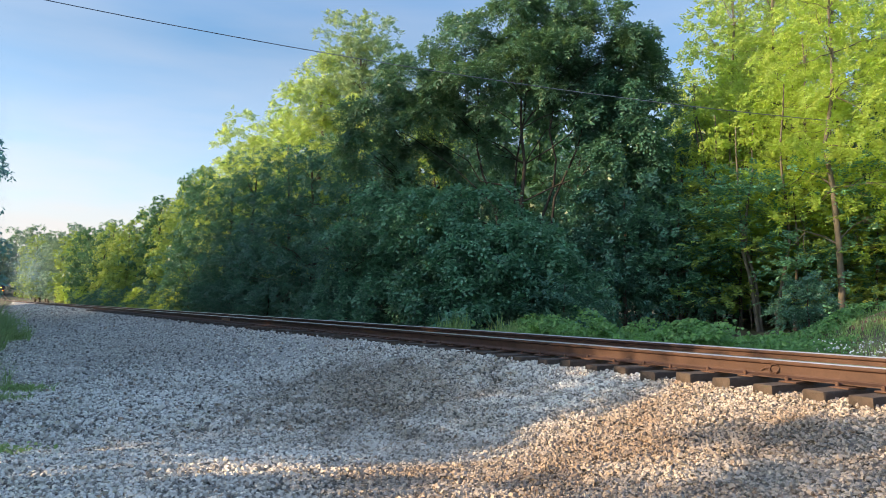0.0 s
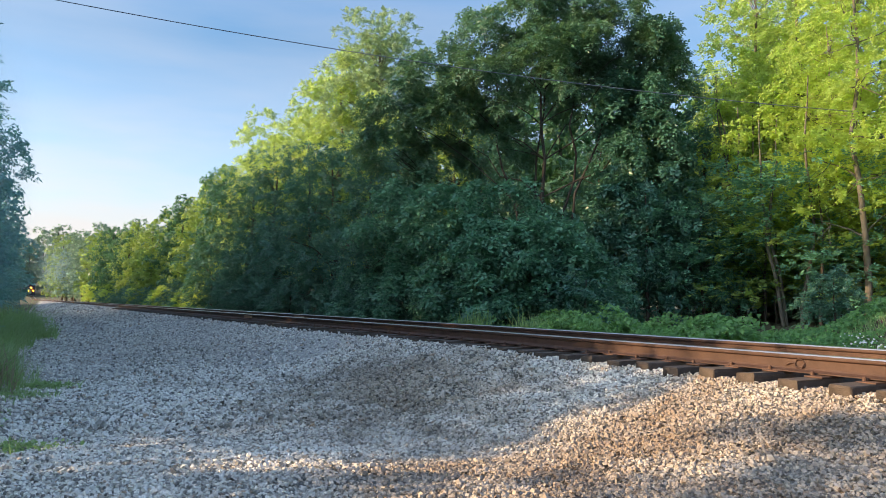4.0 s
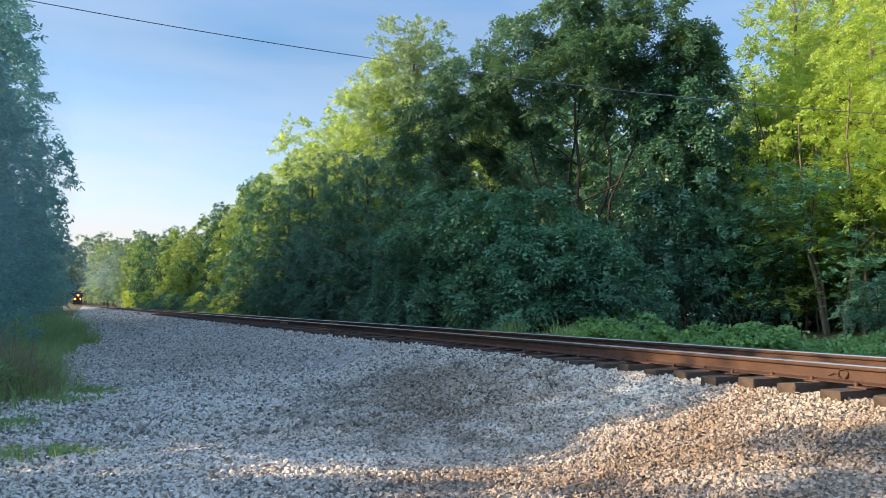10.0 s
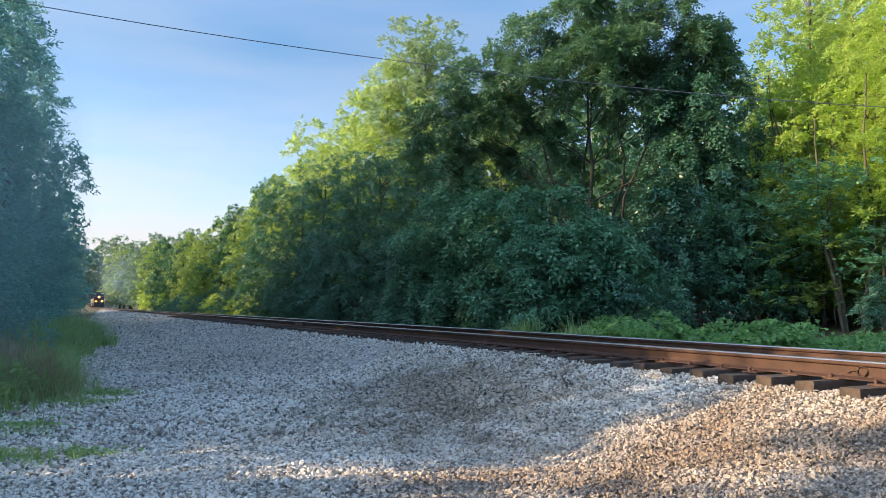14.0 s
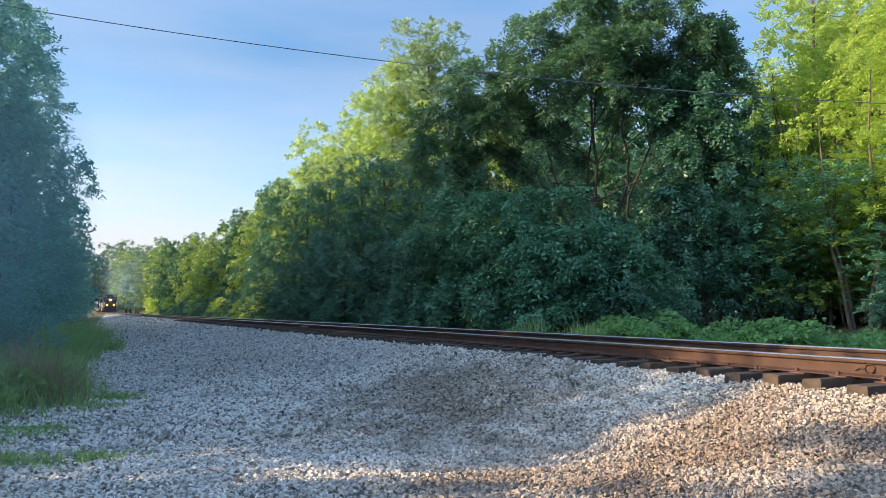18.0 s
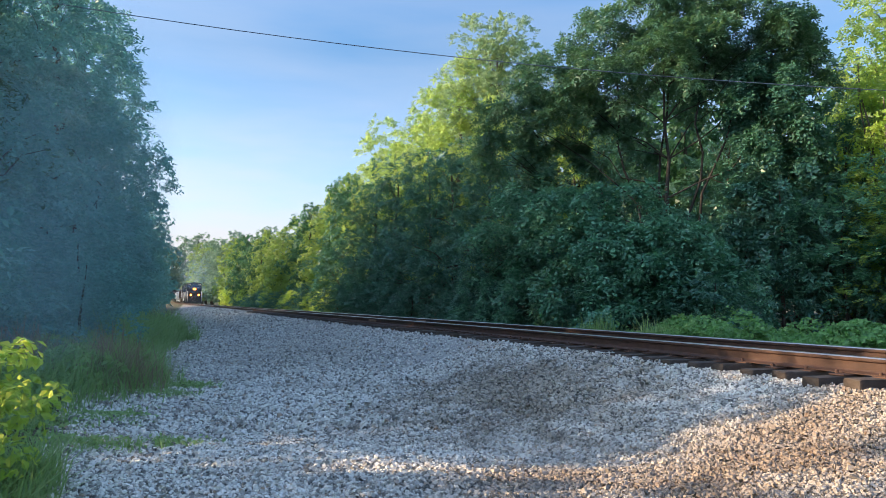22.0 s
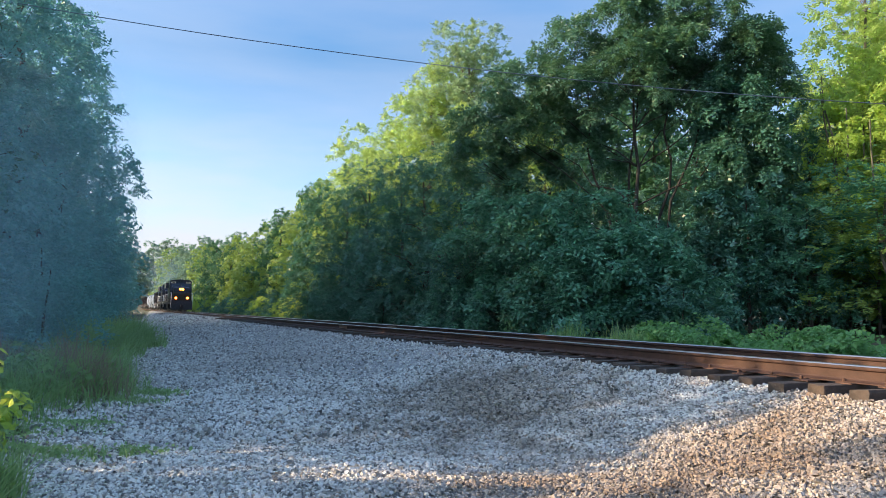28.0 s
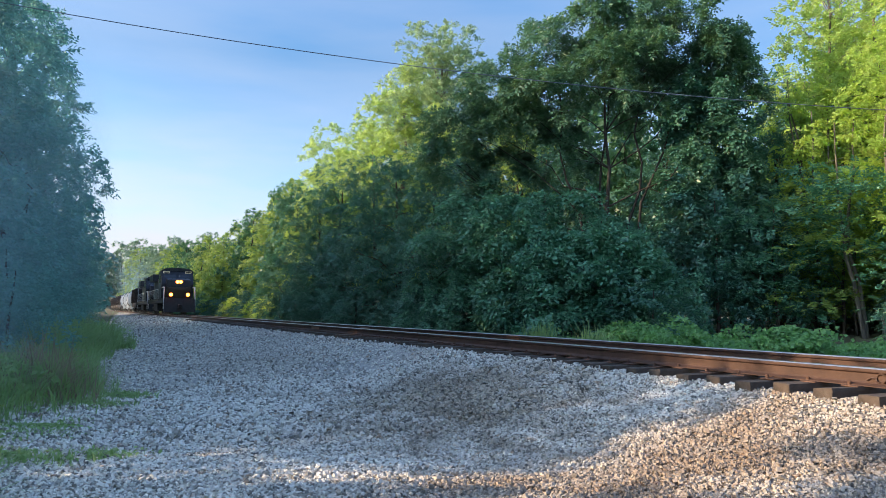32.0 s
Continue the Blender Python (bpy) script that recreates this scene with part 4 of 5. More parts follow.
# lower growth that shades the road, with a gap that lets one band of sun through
hedge = make_tree("tree", 25, 4.6, [(0, -0.37, 3.02, 1.25, 1.1, 0.5), (0, -0.60, 2.4, 1.2, 0.6, 0.42), (0, 0, 3.1, 1.5, 1.35, 1.45), (-0.5, 0.9, 2.4, 1.3, 1.3, 1.2), (0.3, 1.6, 3.2, 1.4, 1.4, 1.5), (-0.6, 2.4, 2.0, 1.4, 1.4, 1.5)], 9000, 0.16, LEAF_ROAD_HAZE, BARK, 0.07, "small leafy tree beside the road", clumps=40, spread=0.32)
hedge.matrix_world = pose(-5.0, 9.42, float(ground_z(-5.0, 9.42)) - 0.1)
low = make_tree("shrub", 27, 2.4, [(0, 1.7, 1.9, 0.6, 0.42, 0.26), (0, 0.9, 1.0, 1.0, 0.9, 0.85), (0, 0.75, 1.6, 1.0, 0.6, 0.7), (0, 0.55, 1.75, 1.1, 0.58, 0.8), (0, -0.9, 1.25, 1.1, 0.8, 0.62), (0, -1.8, 1.3, 1.1, 0.9, 0.62), (0, -2.8, 1.7, 1.1, 0.9, 0.8), (0, -0.9, 0.7, 1.2, 1.6, 0.8)], 6500, 0.15, LEAF_ROAD_HAZE, BARK, 0.05, "broad leafy shrub beside the road", "shrub", clumps=50, spread=0.3, limbs=False)
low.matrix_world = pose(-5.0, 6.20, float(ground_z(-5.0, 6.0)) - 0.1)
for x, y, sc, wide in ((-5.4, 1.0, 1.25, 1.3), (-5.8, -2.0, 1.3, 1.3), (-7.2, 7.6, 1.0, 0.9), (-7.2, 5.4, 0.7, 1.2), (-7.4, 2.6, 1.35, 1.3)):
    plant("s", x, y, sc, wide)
leafy = make_tree("tree", 28, 5.0, [(0, 0.3, 3.75, 0.9, 0.7, 0.6), (0, -0.6, 4.2, 0.9, 0.9, 0.8), (0, -0.7, 3.4, 0.9, 0.8, 0.5), (0, -1.8, 3.6, 0.9, 0.9, 0.7), (0, -1.9, 4.6, 0.9, 0.9, 0.6), (0, -2.9, 3.4, 1.0, 0.9, 0.8), (0, -3.0, 4.4, 0.9, 0.9, 0.7), (0, -4.0, 3.8, 1.0, 0.9, 0.9)], 9500, 0.13, LEAF_ROAD_HAZE, BARK, 0.06, "thin-crowned young tree beside the road", clumps=12, spread=0.4, pairs=3)
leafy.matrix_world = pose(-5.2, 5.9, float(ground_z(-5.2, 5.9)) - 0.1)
# behind the camera
for x, y, kind, sc in ((-22, -24, "f", 0.9), (-8, -42, "f", 1.1), (8, -48, "f", 1.2), (26, -40, "f", 1.2), (32, -16, "f", 1.1), (30, -2, "f", 1.2)):
    plant(kind, x, y, sc)

# shrubs at the foot of the wood, and sunlit ones farther on
for i in range(34):
    y = 15 + i * 2.2 + (i > 14) * (i - 14) * 2.0
    x, yy, _ = on_track(y, 4.7 + 0.5 * math.sin(i * 2.3))
    plant("s", x, yy, 0.6 + 0.35 * rngt.random())
for y, off, sc in ((92, 4.6, 1.0), (77, 4.4, 0.85), (74, 4.7, 1.0), (62, 4.3, 0.9), (58.5, 4.4, 1.0), (150, 5, 1.5), (118, 5, 1.3), (112, 5.2, 1.1)):
    x, yy, _ = on_track(y, off)
    plant("y", x, yy, sc)
# growth along the road's edge
for x, y, sc in ((-2.2, 17, 0.7), (-2.8, 20, 0.9), (-2.7, 30, 0.9), (-3.4, 37, 1.0), (-3.7, 46, 1.1), (-4.1, 58, 1.2), (-4.9, 74, 1.4), (-5.8, 95, 1.5), (-3.6, 14.5, 0.8), (-7.4, 120, 1.6)):
    plant("t", x, y, sc)


def make_stems(seed, x, y, tall, stems, leaves, label):
    """Slender pale stems leaning out of one root, thinly leaved toward their tops."""
    rng = np.random.default_rng(seed)
    clump = tagged(new("sapling"), label, "sapling")
    tips = []
    for k in range(stems):
        a = rng.uniform(0, 2 * math.pi)
        tip = np.array((math.cos(a) * rng.uniform(0.5, 1.5), math.sin(a) * rng.uniform(0.5, 1.2), tall * rng.uniform(0.75, 1.0)))
        root = np.array((0.25 * math.cos(a), 0.25 * math.sin(a), -0.2))
        tips.append((root, tip))
        part("stem", stems_mesh("stem", [(bent(rng, root, tip, 9, 0.05), np.linspace(0.065, 0.018, 9))], BARK_PALE, 7), None, clump, "pale slender stem")
    blobs = [(*(r + (t - r) * f + rng.normal(0, 0.3, 3)), 0.6, 0.6, 0.45) for r, t in tips for f in (0.5, 0.68, 0.84, 1.0)]
    P, N = crown_points(rng, blobs, leaves, 7, 0.42, 0.6)
    part("crown", leaf_mesh("crown", rng, P, N, 0.115, LEAF_LIGHT), None, clump)
    clump.matrix_world = pose(x, y, float(ground_z(x, y)))


for seed, x, y, tall, stems in ((81, 20.4, 17.6, 9.2, 4), (82, 22.0, 16.6, 10.0, 3), (83, 18.9, 14.6, 7.5, 3), (84, 20.6, 12.2, 9.0, 3)):
    make_stems(seed, x, y, tall, stems, 1000 * stems, "cluster of pale slender stems with sparse sunlit leaves")
stick = [(20.6, 17.9, 6.25), (21.1, 17.75, 6.45), (21.65, 17.6, 6.62)]
tagged(new("dead_branch", stems_mesh("dead_branch", [(stick, np.array((0.03, 0.024, 0.012)))], plain("bleached_wood", (0.5, 0.46, 0.4), 0.8, 0, 0.2, 8), 6)), "bare bleached branch hanging in the wood", "branch")

# ---- low growth ----
def grass(name, seed, n, where, height, mat, label, width=0.010, lean=0.35, kind="stuff", category="grass"):
    """Bent tapering blades; where(rng, n) gives x, y."""
    rng = np.random.default_rng(seed)
    x, y = where(rng, n)
    n = len(x)
    base = np.stack([x, y, ground_z(x, y) - 0.02], 1)
    h = height * rng.uniform(0.45, 1.1, n) * (0.72 + 0.38 * np.sin(x * 3.1 + 1.7 * y) * np.sin(2.3 * y - 1.1 * x))
    a = rng.uniform(0, 2 * math.pi, n)
    d = np.stack([np.cos(a), np.sin(a), np.zeros(n)], 1)
    w = np.stack([-np.sin(a), np.cos(a), np.zeros(n)], 1) * (width * rng.uniform(0.6, 1.4, n))[:, None]
    up = np.array((0, 0, 1.0))
    l = lean * rng.uniform(0.2, 1.4, n)
    v = np.empty((n, 6, 3))
    for i, t in enumerate((0.0, 0.55, 1.0)):
        p = base + up * (h * t * (1 - 0.25 * l * t))[:, None] + d * (h * l * t * t)[:, None]
        k = (1.0, 0.8, 0.12)[i]
        v[:, 2 * i], v[:, 2 * i + 1] = p - w * k, p + w * k
    f = (np.array(((0, 1, 3, 2), (2, 3, 5, 4)))[None] + 6 * np.arange(n)[:, None, None]).reshape(-1, 4)
    return tagged(new(name, mesh_from(name, v.reshape(-1, 3), f, [mat])), label, category, kind=kind)


def patch(*spots):
    """Places scattered round the spots (x, y, rx, ry)."""
    def where(rng, n):
        sp = np.array(spots)
        pick = rng.choice(len(sp), n, p=sp[:, 2] * sp[:, 3] / (sp[:, 2] * sp[:, 3]).sum())
        g = np.clip(rng.normal(0, 0.5, (n, 2)), -1.2, 1.2)
        return sp[pick, 0] + g[:, 0] * sp[pick, 2], sp[pick, 1] + g[:, 1] * sp[pick, 3]
    return where


grass("verge_grass", 31, 11000, patch((-1.5, 12.4, 0.9, 1.2), (-2.4, 10.8, 1.0, 1.6), (-2.8, 14, 1.2, 2.2), (-1.6, 16, 0.8, 2.0), (-0.95, 14.2, 0.6, 1.1)), 0.85, GRASS, "tall green grass along the gravel road", 0.007, 1.0)
grass("verge_grass", 32, 2200, patch((-1.2, 12.8, 0.6, 1.0), (-2.2, 12.6, 0.8, 1.0)), 1.0, GRASS_DRY, "tan seed heads standing in the tall grass", 0.008, 0.6)
grass("verge_grass", 37, 5200, patch((-0.9, 25.4, 0.8, 1.1), (-1.6, 26.6, 0.9, 1.4), (-1.2, 22.0, 0.6, 1.6), (-1.6, 19.0, 0.7, 1.8)), 1.15, GRASS, "tall grass clump where the road narrows", 0.014, 0.9)
grass("verge_grass", 33, 2600, patch((-0.15, 13.2, 0.45, 0.5), (-0.5, 12.0, 0.5, 0.5), (-1.7, 8.8, 0.6, 0.8), (-1.0, 7.7, 0.6, 0.3), (-0.2, 7.9, 0.35, 0.2), (-2.0, 6.4, 0.5, 1.0), (-0.9, 9.8, 0.4, 0.6)), 0.20, GRASS, "short green weeds at the edge of the gravel", 0.008, 0.9)
grass("verge_grass", 34, 8600, patch((-1.25, 6.0, 0.3, 0.5), (-1.3, 5.3, 0.3, 0.45), (-1.75, 5.2, 0.4, 0.6), (-2.4, 7.0, 0.6, 1.0), (-1.9, 6.0, 0.4, 0.5)), 0.62, GRASS, "lush green grass beside the road", 0.009, 0.9)
grass("track_grass", 35, 4000, patch((10.3, 12.8, 0.3, 0.35), (10.0, 14.6, 0.35, 0.8), (9.6, 17.0, 0.4, 0.8), (8.9, 56, 0.4, 2.5), (8.3, 64, 0.4, 2.0)), 0.85, GRASS, "bright green grass tufts behind the far rail", 0.012)
grass("bank_grass", 36, 5000, patch((13.2, 9.4, 1.2, 0.9), (14.6, 8.6, 1.6, 1.0), (12.0, 7.6, 0.9, 1.2), (11.6, 8.4, 0.7, 0.7), (15.5, 9.6, 1.2, 0.9)), 0.20, GRASS, "green grass on the bank beyond the track", 0.010)


def leafy_cover(name, seed, n, where, height, size, mat, label, category):
    """A rolling blanket of broad leaves over the ground."""
    rng = np.random.default_rng(seed)
    x, y = where(rng, n)
    h = height * (0.55 + 0.45 * np.sin(x * 2.3 + 0.7 * y) * np.sin(y * 1.9 - 0.5 * x)) * rng.uniform(0.75, 1.05, len(x))
    low = rng.random(len(x)) < 0.35
    h = np.where(low, h * rng.uniform(0.1, 0.9, len(x)), h)
    P = np.stack([x, y, ground_z(x, y) + h], 1)
    N = rng.normal(size=(len(x), 3)) * 0.5 + np.array((-0.35, -0.25, 0.9))
    return tagged(new(name, leaf_mesh(name, rng, P, N, size, mat, 0.8)), label, category, kind="stuff")


leafy_cover("verge_weeds", 42, 5200, patch((-1.9, 12.0, 0.9, 1.3), (-2.6, 10.0, 0.9, 1.5), (-3.0, 14.5, 1.2, 2.0), (-1.1, 13.4, 0.4, 0.7), (-2.2, 8.2, 0.6, 0.9), (-0.8, 25.3, 0.6, 1.2)), 0.6, 0.10, GRASS, "leafy green weeds among the roadside grass", "weeds")
leafy_cover("verge_weeds", 44, 2600, patch((-0.15, 13.2, 0.45, 0.5), (-0.5, 12.0, 0.5, 0.5), (-1.7, 8.8, 0.6, 0.8), (-1.0, 7.7, 0.6, 0.3), (-0.2, 7.9, 0.4, 0.2), (-2.0, 6.4, 0.5, 1.0), (-0.9, 9.8, 0.4, 0.6)), 0.16, 0.045, GRASS, "low leafy weeds at the edge of the gravel", "weeds")
leafy_cover("ground_vines", 41, 24000, patch((10.1, 10.9, 0.6, 1.1), (10.2, 9.3, 0.5, 0.6), (10.9, 12.4, 1.0, 1.6), (11.3, 10.6, 1.0, 1.4), (11.5, 9.4, 0.7, 0.7), (10.9, 14.6, 1.0, 1.6)), 0.85, 0.095, LEAF_CREEPER, "blanket of broad green vine leaves behind the track", "vines")
rng_f = np.random.default_rng(61)
fx, fy = patch((11.5, 7.6, 0.3, 0.28), (12.0, 7.3, 0.35, 0.2))(rng_f, 150)
PETAL = plain("white_petals", (0.78, 0.78, 0.74), 0.7, 0, 0.08, 3)
flowers = leaf_mesh("white_flowers", rng_f, np.stack([fx, fy, ground_z(fx, fy) + rng_f.uniform(0.25, 0.62, 150)], 1), rng_f.normal(size=(150, 3)) * 0.4 + np.array((-0.4, -0.3, 0.8)), 0.035, PETAL, 0.9)
tagged(new("white_flowers", flowers), "small white wildflowers blooming on the bank", "flowers", kind="stuff")
leafy_cover("bank_weeds", 43, 5200, patch((12.3, 8.6, 0.7, 0.6), (13.3, 9.2, 0.8, 0.6), (11.6, 7.9, 0.5, 0.5), (14.4, 10.0, 0.8, 0.5), (13.6, 10.6, 0.5, 0.5), (14.6, 11.4, 0.9, 0.8), (12.6, 9.8, 0.6, 0.6), (15.5, 10.0, 0.8, 0.6)), 0.34, 0.075, LEAF_CREEPER, "leafy weeds covering the earth bank", "weeds")
# bare earth showing through the bank, and a shrub above it
EARTH = plain("red_brown_earth", (0.17, 0.095, 0.060), 0.95, 0, 0.45, 3.0, 0.03)
rng_e = np.random.default_rng(64)
turn_e = np.linspace(0, 2 * math.pi, 40, endpoint=False)
rim = 1 + 0.22 * np.sin(3 * turn_e + 1) + 0.12 * np.sin(7 * turn_e) + rng_e.uniform(-0.06, 0.06, 40)
scar = [np.stack([15.6 + 1.2 * k * rim * np.cos(turn_e), 8.9 + 0.7 * k * rim * np.sin(turn_e)], 1) for k in (0.02, 0.35, 0.7, 1.0)]
scar_v = np.concatenate([np.column_stack([q, ground_z(q[:, 0], q[:, 1]) + lift]) for q, lift in zip(scar, (0.07, 0.06, 0.05, -0.03))])
scar_f = [(a * 40 + j, a * 40 + (j + 1) % 40, (a + 1) * 40 + (j + 1) % 40, (a + 1) * 40 + j) for a in range(3) for j in range(40)]
tagged(new("earth_bank", mesh_from("earth_bank", scar_v, scar_f, [EARTH], None, True)), "bare red-brown earth showing on the bank beyond the track", "earth", kind="structure")
plant("s", 15.6, 11.0, 0.5, 0.9, 40)
# leafy vine bush in the sun at the road's edge
vb = make_tree("vine_bush", 51, 1.2, [(0, 0, 0.75, 0.45, 0.5, 0.35), (-0.35, 0.3, 0.95, 0.4, 0.4, 0.3), (0.1, 0.35, 0.5, 0.4, 0.4, 0.35), (-0.5, -0.2, 0.5, 0.5, 0.5, 0.4), (-0.8, 0.5, 0.8, 0.5, 0.5, 0.4)], 2600, 0.075, LEAF_LIGHT, BARK, 0.015, "bush of round sunlit vine leaves at the road's edge", "bush", spread=0.35)
vb.matrix_world = pose(-1.3, 5.2, 0.05)

# sheets added to imitate blue haze before the roadside trees and farther off
def haze_material():
    """Almost clear haze stand-in: thickest at mid-sheet, thinning to nothing rimward, in soft drifts."""
    m, nt, bsdf = nodes_of("imitated_haze")
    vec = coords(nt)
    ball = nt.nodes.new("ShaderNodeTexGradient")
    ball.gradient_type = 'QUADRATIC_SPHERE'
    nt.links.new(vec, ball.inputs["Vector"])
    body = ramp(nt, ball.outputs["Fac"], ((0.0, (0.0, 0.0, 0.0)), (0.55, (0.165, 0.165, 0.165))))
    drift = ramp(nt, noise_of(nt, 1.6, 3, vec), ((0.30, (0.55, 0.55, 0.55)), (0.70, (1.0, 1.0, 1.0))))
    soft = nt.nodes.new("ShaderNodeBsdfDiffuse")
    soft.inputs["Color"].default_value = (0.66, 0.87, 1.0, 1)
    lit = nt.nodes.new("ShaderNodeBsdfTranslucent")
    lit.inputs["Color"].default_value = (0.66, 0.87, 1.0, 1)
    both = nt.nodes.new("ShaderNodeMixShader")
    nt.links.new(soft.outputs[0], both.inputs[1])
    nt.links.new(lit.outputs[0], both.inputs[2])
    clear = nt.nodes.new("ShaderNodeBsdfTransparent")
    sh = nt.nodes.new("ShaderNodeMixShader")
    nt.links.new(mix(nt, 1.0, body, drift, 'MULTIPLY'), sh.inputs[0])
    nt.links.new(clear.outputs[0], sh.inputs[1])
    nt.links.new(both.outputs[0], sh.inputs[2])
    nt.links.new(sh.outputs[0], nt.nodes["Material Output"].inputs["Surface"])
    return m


HAZE = haze_material()


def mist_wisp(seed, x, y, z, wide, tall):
    """One haze sheet: wavering, translucent, standing along the road's edge."""
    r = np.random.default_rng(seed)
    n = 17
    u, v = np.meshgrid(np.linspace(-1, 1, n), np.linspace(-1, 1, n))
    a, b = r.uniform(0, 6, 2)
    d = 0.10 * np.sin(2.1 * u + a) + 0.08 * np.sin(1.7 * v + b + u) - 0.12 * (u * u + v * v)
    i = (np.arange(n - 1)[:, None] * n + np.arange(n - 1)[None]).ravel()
    ob = new("mist_wisp", mesh_from("mist_wisp", np.stack([u, d, v], -1).reshape(-1, 3), np.stack([i, i + 1, i + n + 1, i + n], 1), [HAZE], None, True))
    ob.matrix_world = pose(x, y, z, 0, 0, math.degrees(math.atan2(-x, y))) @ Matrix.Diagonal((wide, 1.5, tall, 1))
    return tagged(ob, "pale blue translucent sheet imitating haze before the trees", "mist", kind="stuff")


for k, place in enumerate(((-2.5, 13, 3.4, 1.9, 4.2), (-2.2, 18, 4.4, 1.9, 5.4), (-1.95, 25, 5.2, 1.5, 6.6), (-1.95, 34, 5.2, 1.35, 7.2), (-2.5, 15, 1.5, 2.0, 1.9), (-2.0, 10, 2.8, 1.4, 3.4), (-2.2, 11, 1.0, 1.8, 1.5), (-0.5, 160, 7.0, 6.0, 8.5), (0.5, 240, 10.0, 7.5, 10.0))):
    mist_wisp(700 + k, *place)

# overhead wire, strung from tree to tree
wire_pts = [(-7.0 + 26.1 * t, 20.9 - 8.3 * t, 9.28 - 4.787 * t + 2.123 * t * t) for t in np.linspace(0, 1, 25)]
WIRE = plain("weathered_cable", (0.16, 0.19, 0.24), 0.6, 0, 0.1, 3)
wire = tagged(new("overhead_wire", stems_mesh("overhead_wire", [(wire_pts, np.full(25, 0.011))], WIRE, 5)), "thin dark grey overhead cable sagging across the track", "cable")

# ---- train ----
LOCO_PAINT = plain("dark_loco_paint", (0.026, 0.026, 0.034), 0.42, 0, 0.25, 2)
NOSE_PAINT = plain("brownish_paint", (0.050, 0.029, 0.012), 0.45, 0, 0.18, 2)
BLACK = plain("grimy_black_steel", (0.022, 0.021, 0.020), 0.65, 0.2, 0.35, 4)
WHITE = plain("white_handrail_paint", (0.72, 0.72, 0.70), 0.5, 0, 0.1, 4)
CAR_GREY = plain("grey_hopper_paint", (0.38, 0.43, 0.50), 0.55, 0, 0.2, 1.5)
CAR_BROWN = plain("oxide_brown_paint", (0.046, 0.032, 0.027), 0.65, 0, 0.35, 1.5)
WHEEL_STEEL = plain("wheel_steel", (0.10, 0.085, 0.075), 0.55, 0.5, 0.25, 5)
GLASS = plain("dark_cab_glass", (0.015, 0.018, 0.022), 0.08, 0, 0.05, 2, spec=0.8)
LAMP = glowing("headlight", (1.0, 0.22, 0.007), 18.0)
# dim orange discs added round the lamps to imitate their glare
LAMP_GLARE = glowing("lamp_glare", (1.0, 0.22, 0.04), 0.45)
LAMP_SOFT = glowing("number_board", (1.0, 0.8, 0.5), 0.015)


def prism(profile, half, bevel=0.0):
    """A solid with the given side outline (x, z), half as wide on either side."""
    bm = bmesh.new()
    a = [bm.verts.new((x, -half, z)) for x, z in profile]
    b = [bm.verts.new((x, half, z)) for x, z in profile]
    n = len(profile)
    bm.faces.new(a)
    bm.faces.new(b[::-1])
    for i in range(n):
        bm.faces.new((a[i], b[i], b[(i + 1) % n], a[(i + 1) % n]))
    bmesh.ops.recalc_face_normals(bm, faces=bm.faces)
    if bevel:
        bmesh.ops.bevel(bm, geom=bm.edges[:], offset=bevel, segments=2, affect='EDGES')
    return bm


def cross(profile, x0, x1):
    """A solid with the given end outline (y, z), from x0 to x1."""
    bm = bmesh.new()
    a = [bm.verts.new((x0, y, z)) for y, z in profile]
    b = [bm.verts.new((x1, y, z)) for y, z in profile]
    n = len(profile)
    bm.faces.new(a)
    bm.faces.new(b[::-1])
    for i in range(n):
        bm.faces.new((a[i], b[i], b[(i + 1) % n], a[(i + 1) % n]))
    bmesh.ops.recalc_face_normals(bm, faces=bm.faces)
    return bm


def box_at(x, y, z, sx, sy, sz, bevel=0.0):
    bm = block(sx, sy, sz, bevel)
    bmesh.ops.translate(bm, vec=(x, y, z), verts=bm.verts)
    return bm


def disc(x, y, z, radius, depth, axis='Y', seg=20):
    bm = bmesh.new()
    bmesh.ops.create_cone(bm, cap_ends=True, segments=seg, radius1=radius, radius2=radius, depth=depth)
    turn = {'Y': Matrix.Rotation(math.pi / 2, 3, 'X'), 'X': Matrix.Rotation(math.pi / 2, 3, 'Y'), 'Z': Matrix.Identity(3)}[axis]
    bmesh.ops.rotate(bm, cent=(0, 0, 0), matrix=turn, verts=bm.verts)
    bmesh.ops.translate(bm, vec=(x, y, z), verts=bm.verts)
    return bm


def bar(points, r=0.02, sides=5):
    return stems_mesh("bar", [(points, np.full(len(points), r))], WHITE, sides)


def wheelset_mesh(r):
    """Two flanged wheels on an axle."""
    V, F, o = [], [], 0
    for side in (-1, 1):
        prof = [(0.70, 0.10), (0.70, r - 0.08), (0.68, r), (0.74, r), (0.77, r + 0.028), (0.80, r + 0.028), (0.80, r - 0.09), (0.76, r - 0.10), (0.76, 0.12), (0.80, 0.10)]
        n, seg = len(prof), 18
        for k in range(seg):
            a = 2 * math.pi * k / seg
            V += [(q * math.cos(a), side * (0.02 + p), q * math.sin(a)) for p, q in prof]
        for k in range(seg):
            for i in range(n):
                F.append((o + k * n + i, o + k * n + (i + 1) % n, o + ((k + 1) % seg) * n + (i + 1) % n, o + ((k + 1) % seg) * n + i))
        o += n * seg
    v, f = tube([(0, -0.85, 0), (0, 0, 0), (0, 0.85, 0)], (0.085, 0.085, 0.085), 8)
    return mesh_from("wheelset", np.concatenate([np.array(V), v]), np.concatenate([np.array(F), f + o]), [WHEEL_STEEL])


BIG_WHEELS, CAR_WHEELS = wheelset_mesh(0.52), wheelset_mesh(0.45)


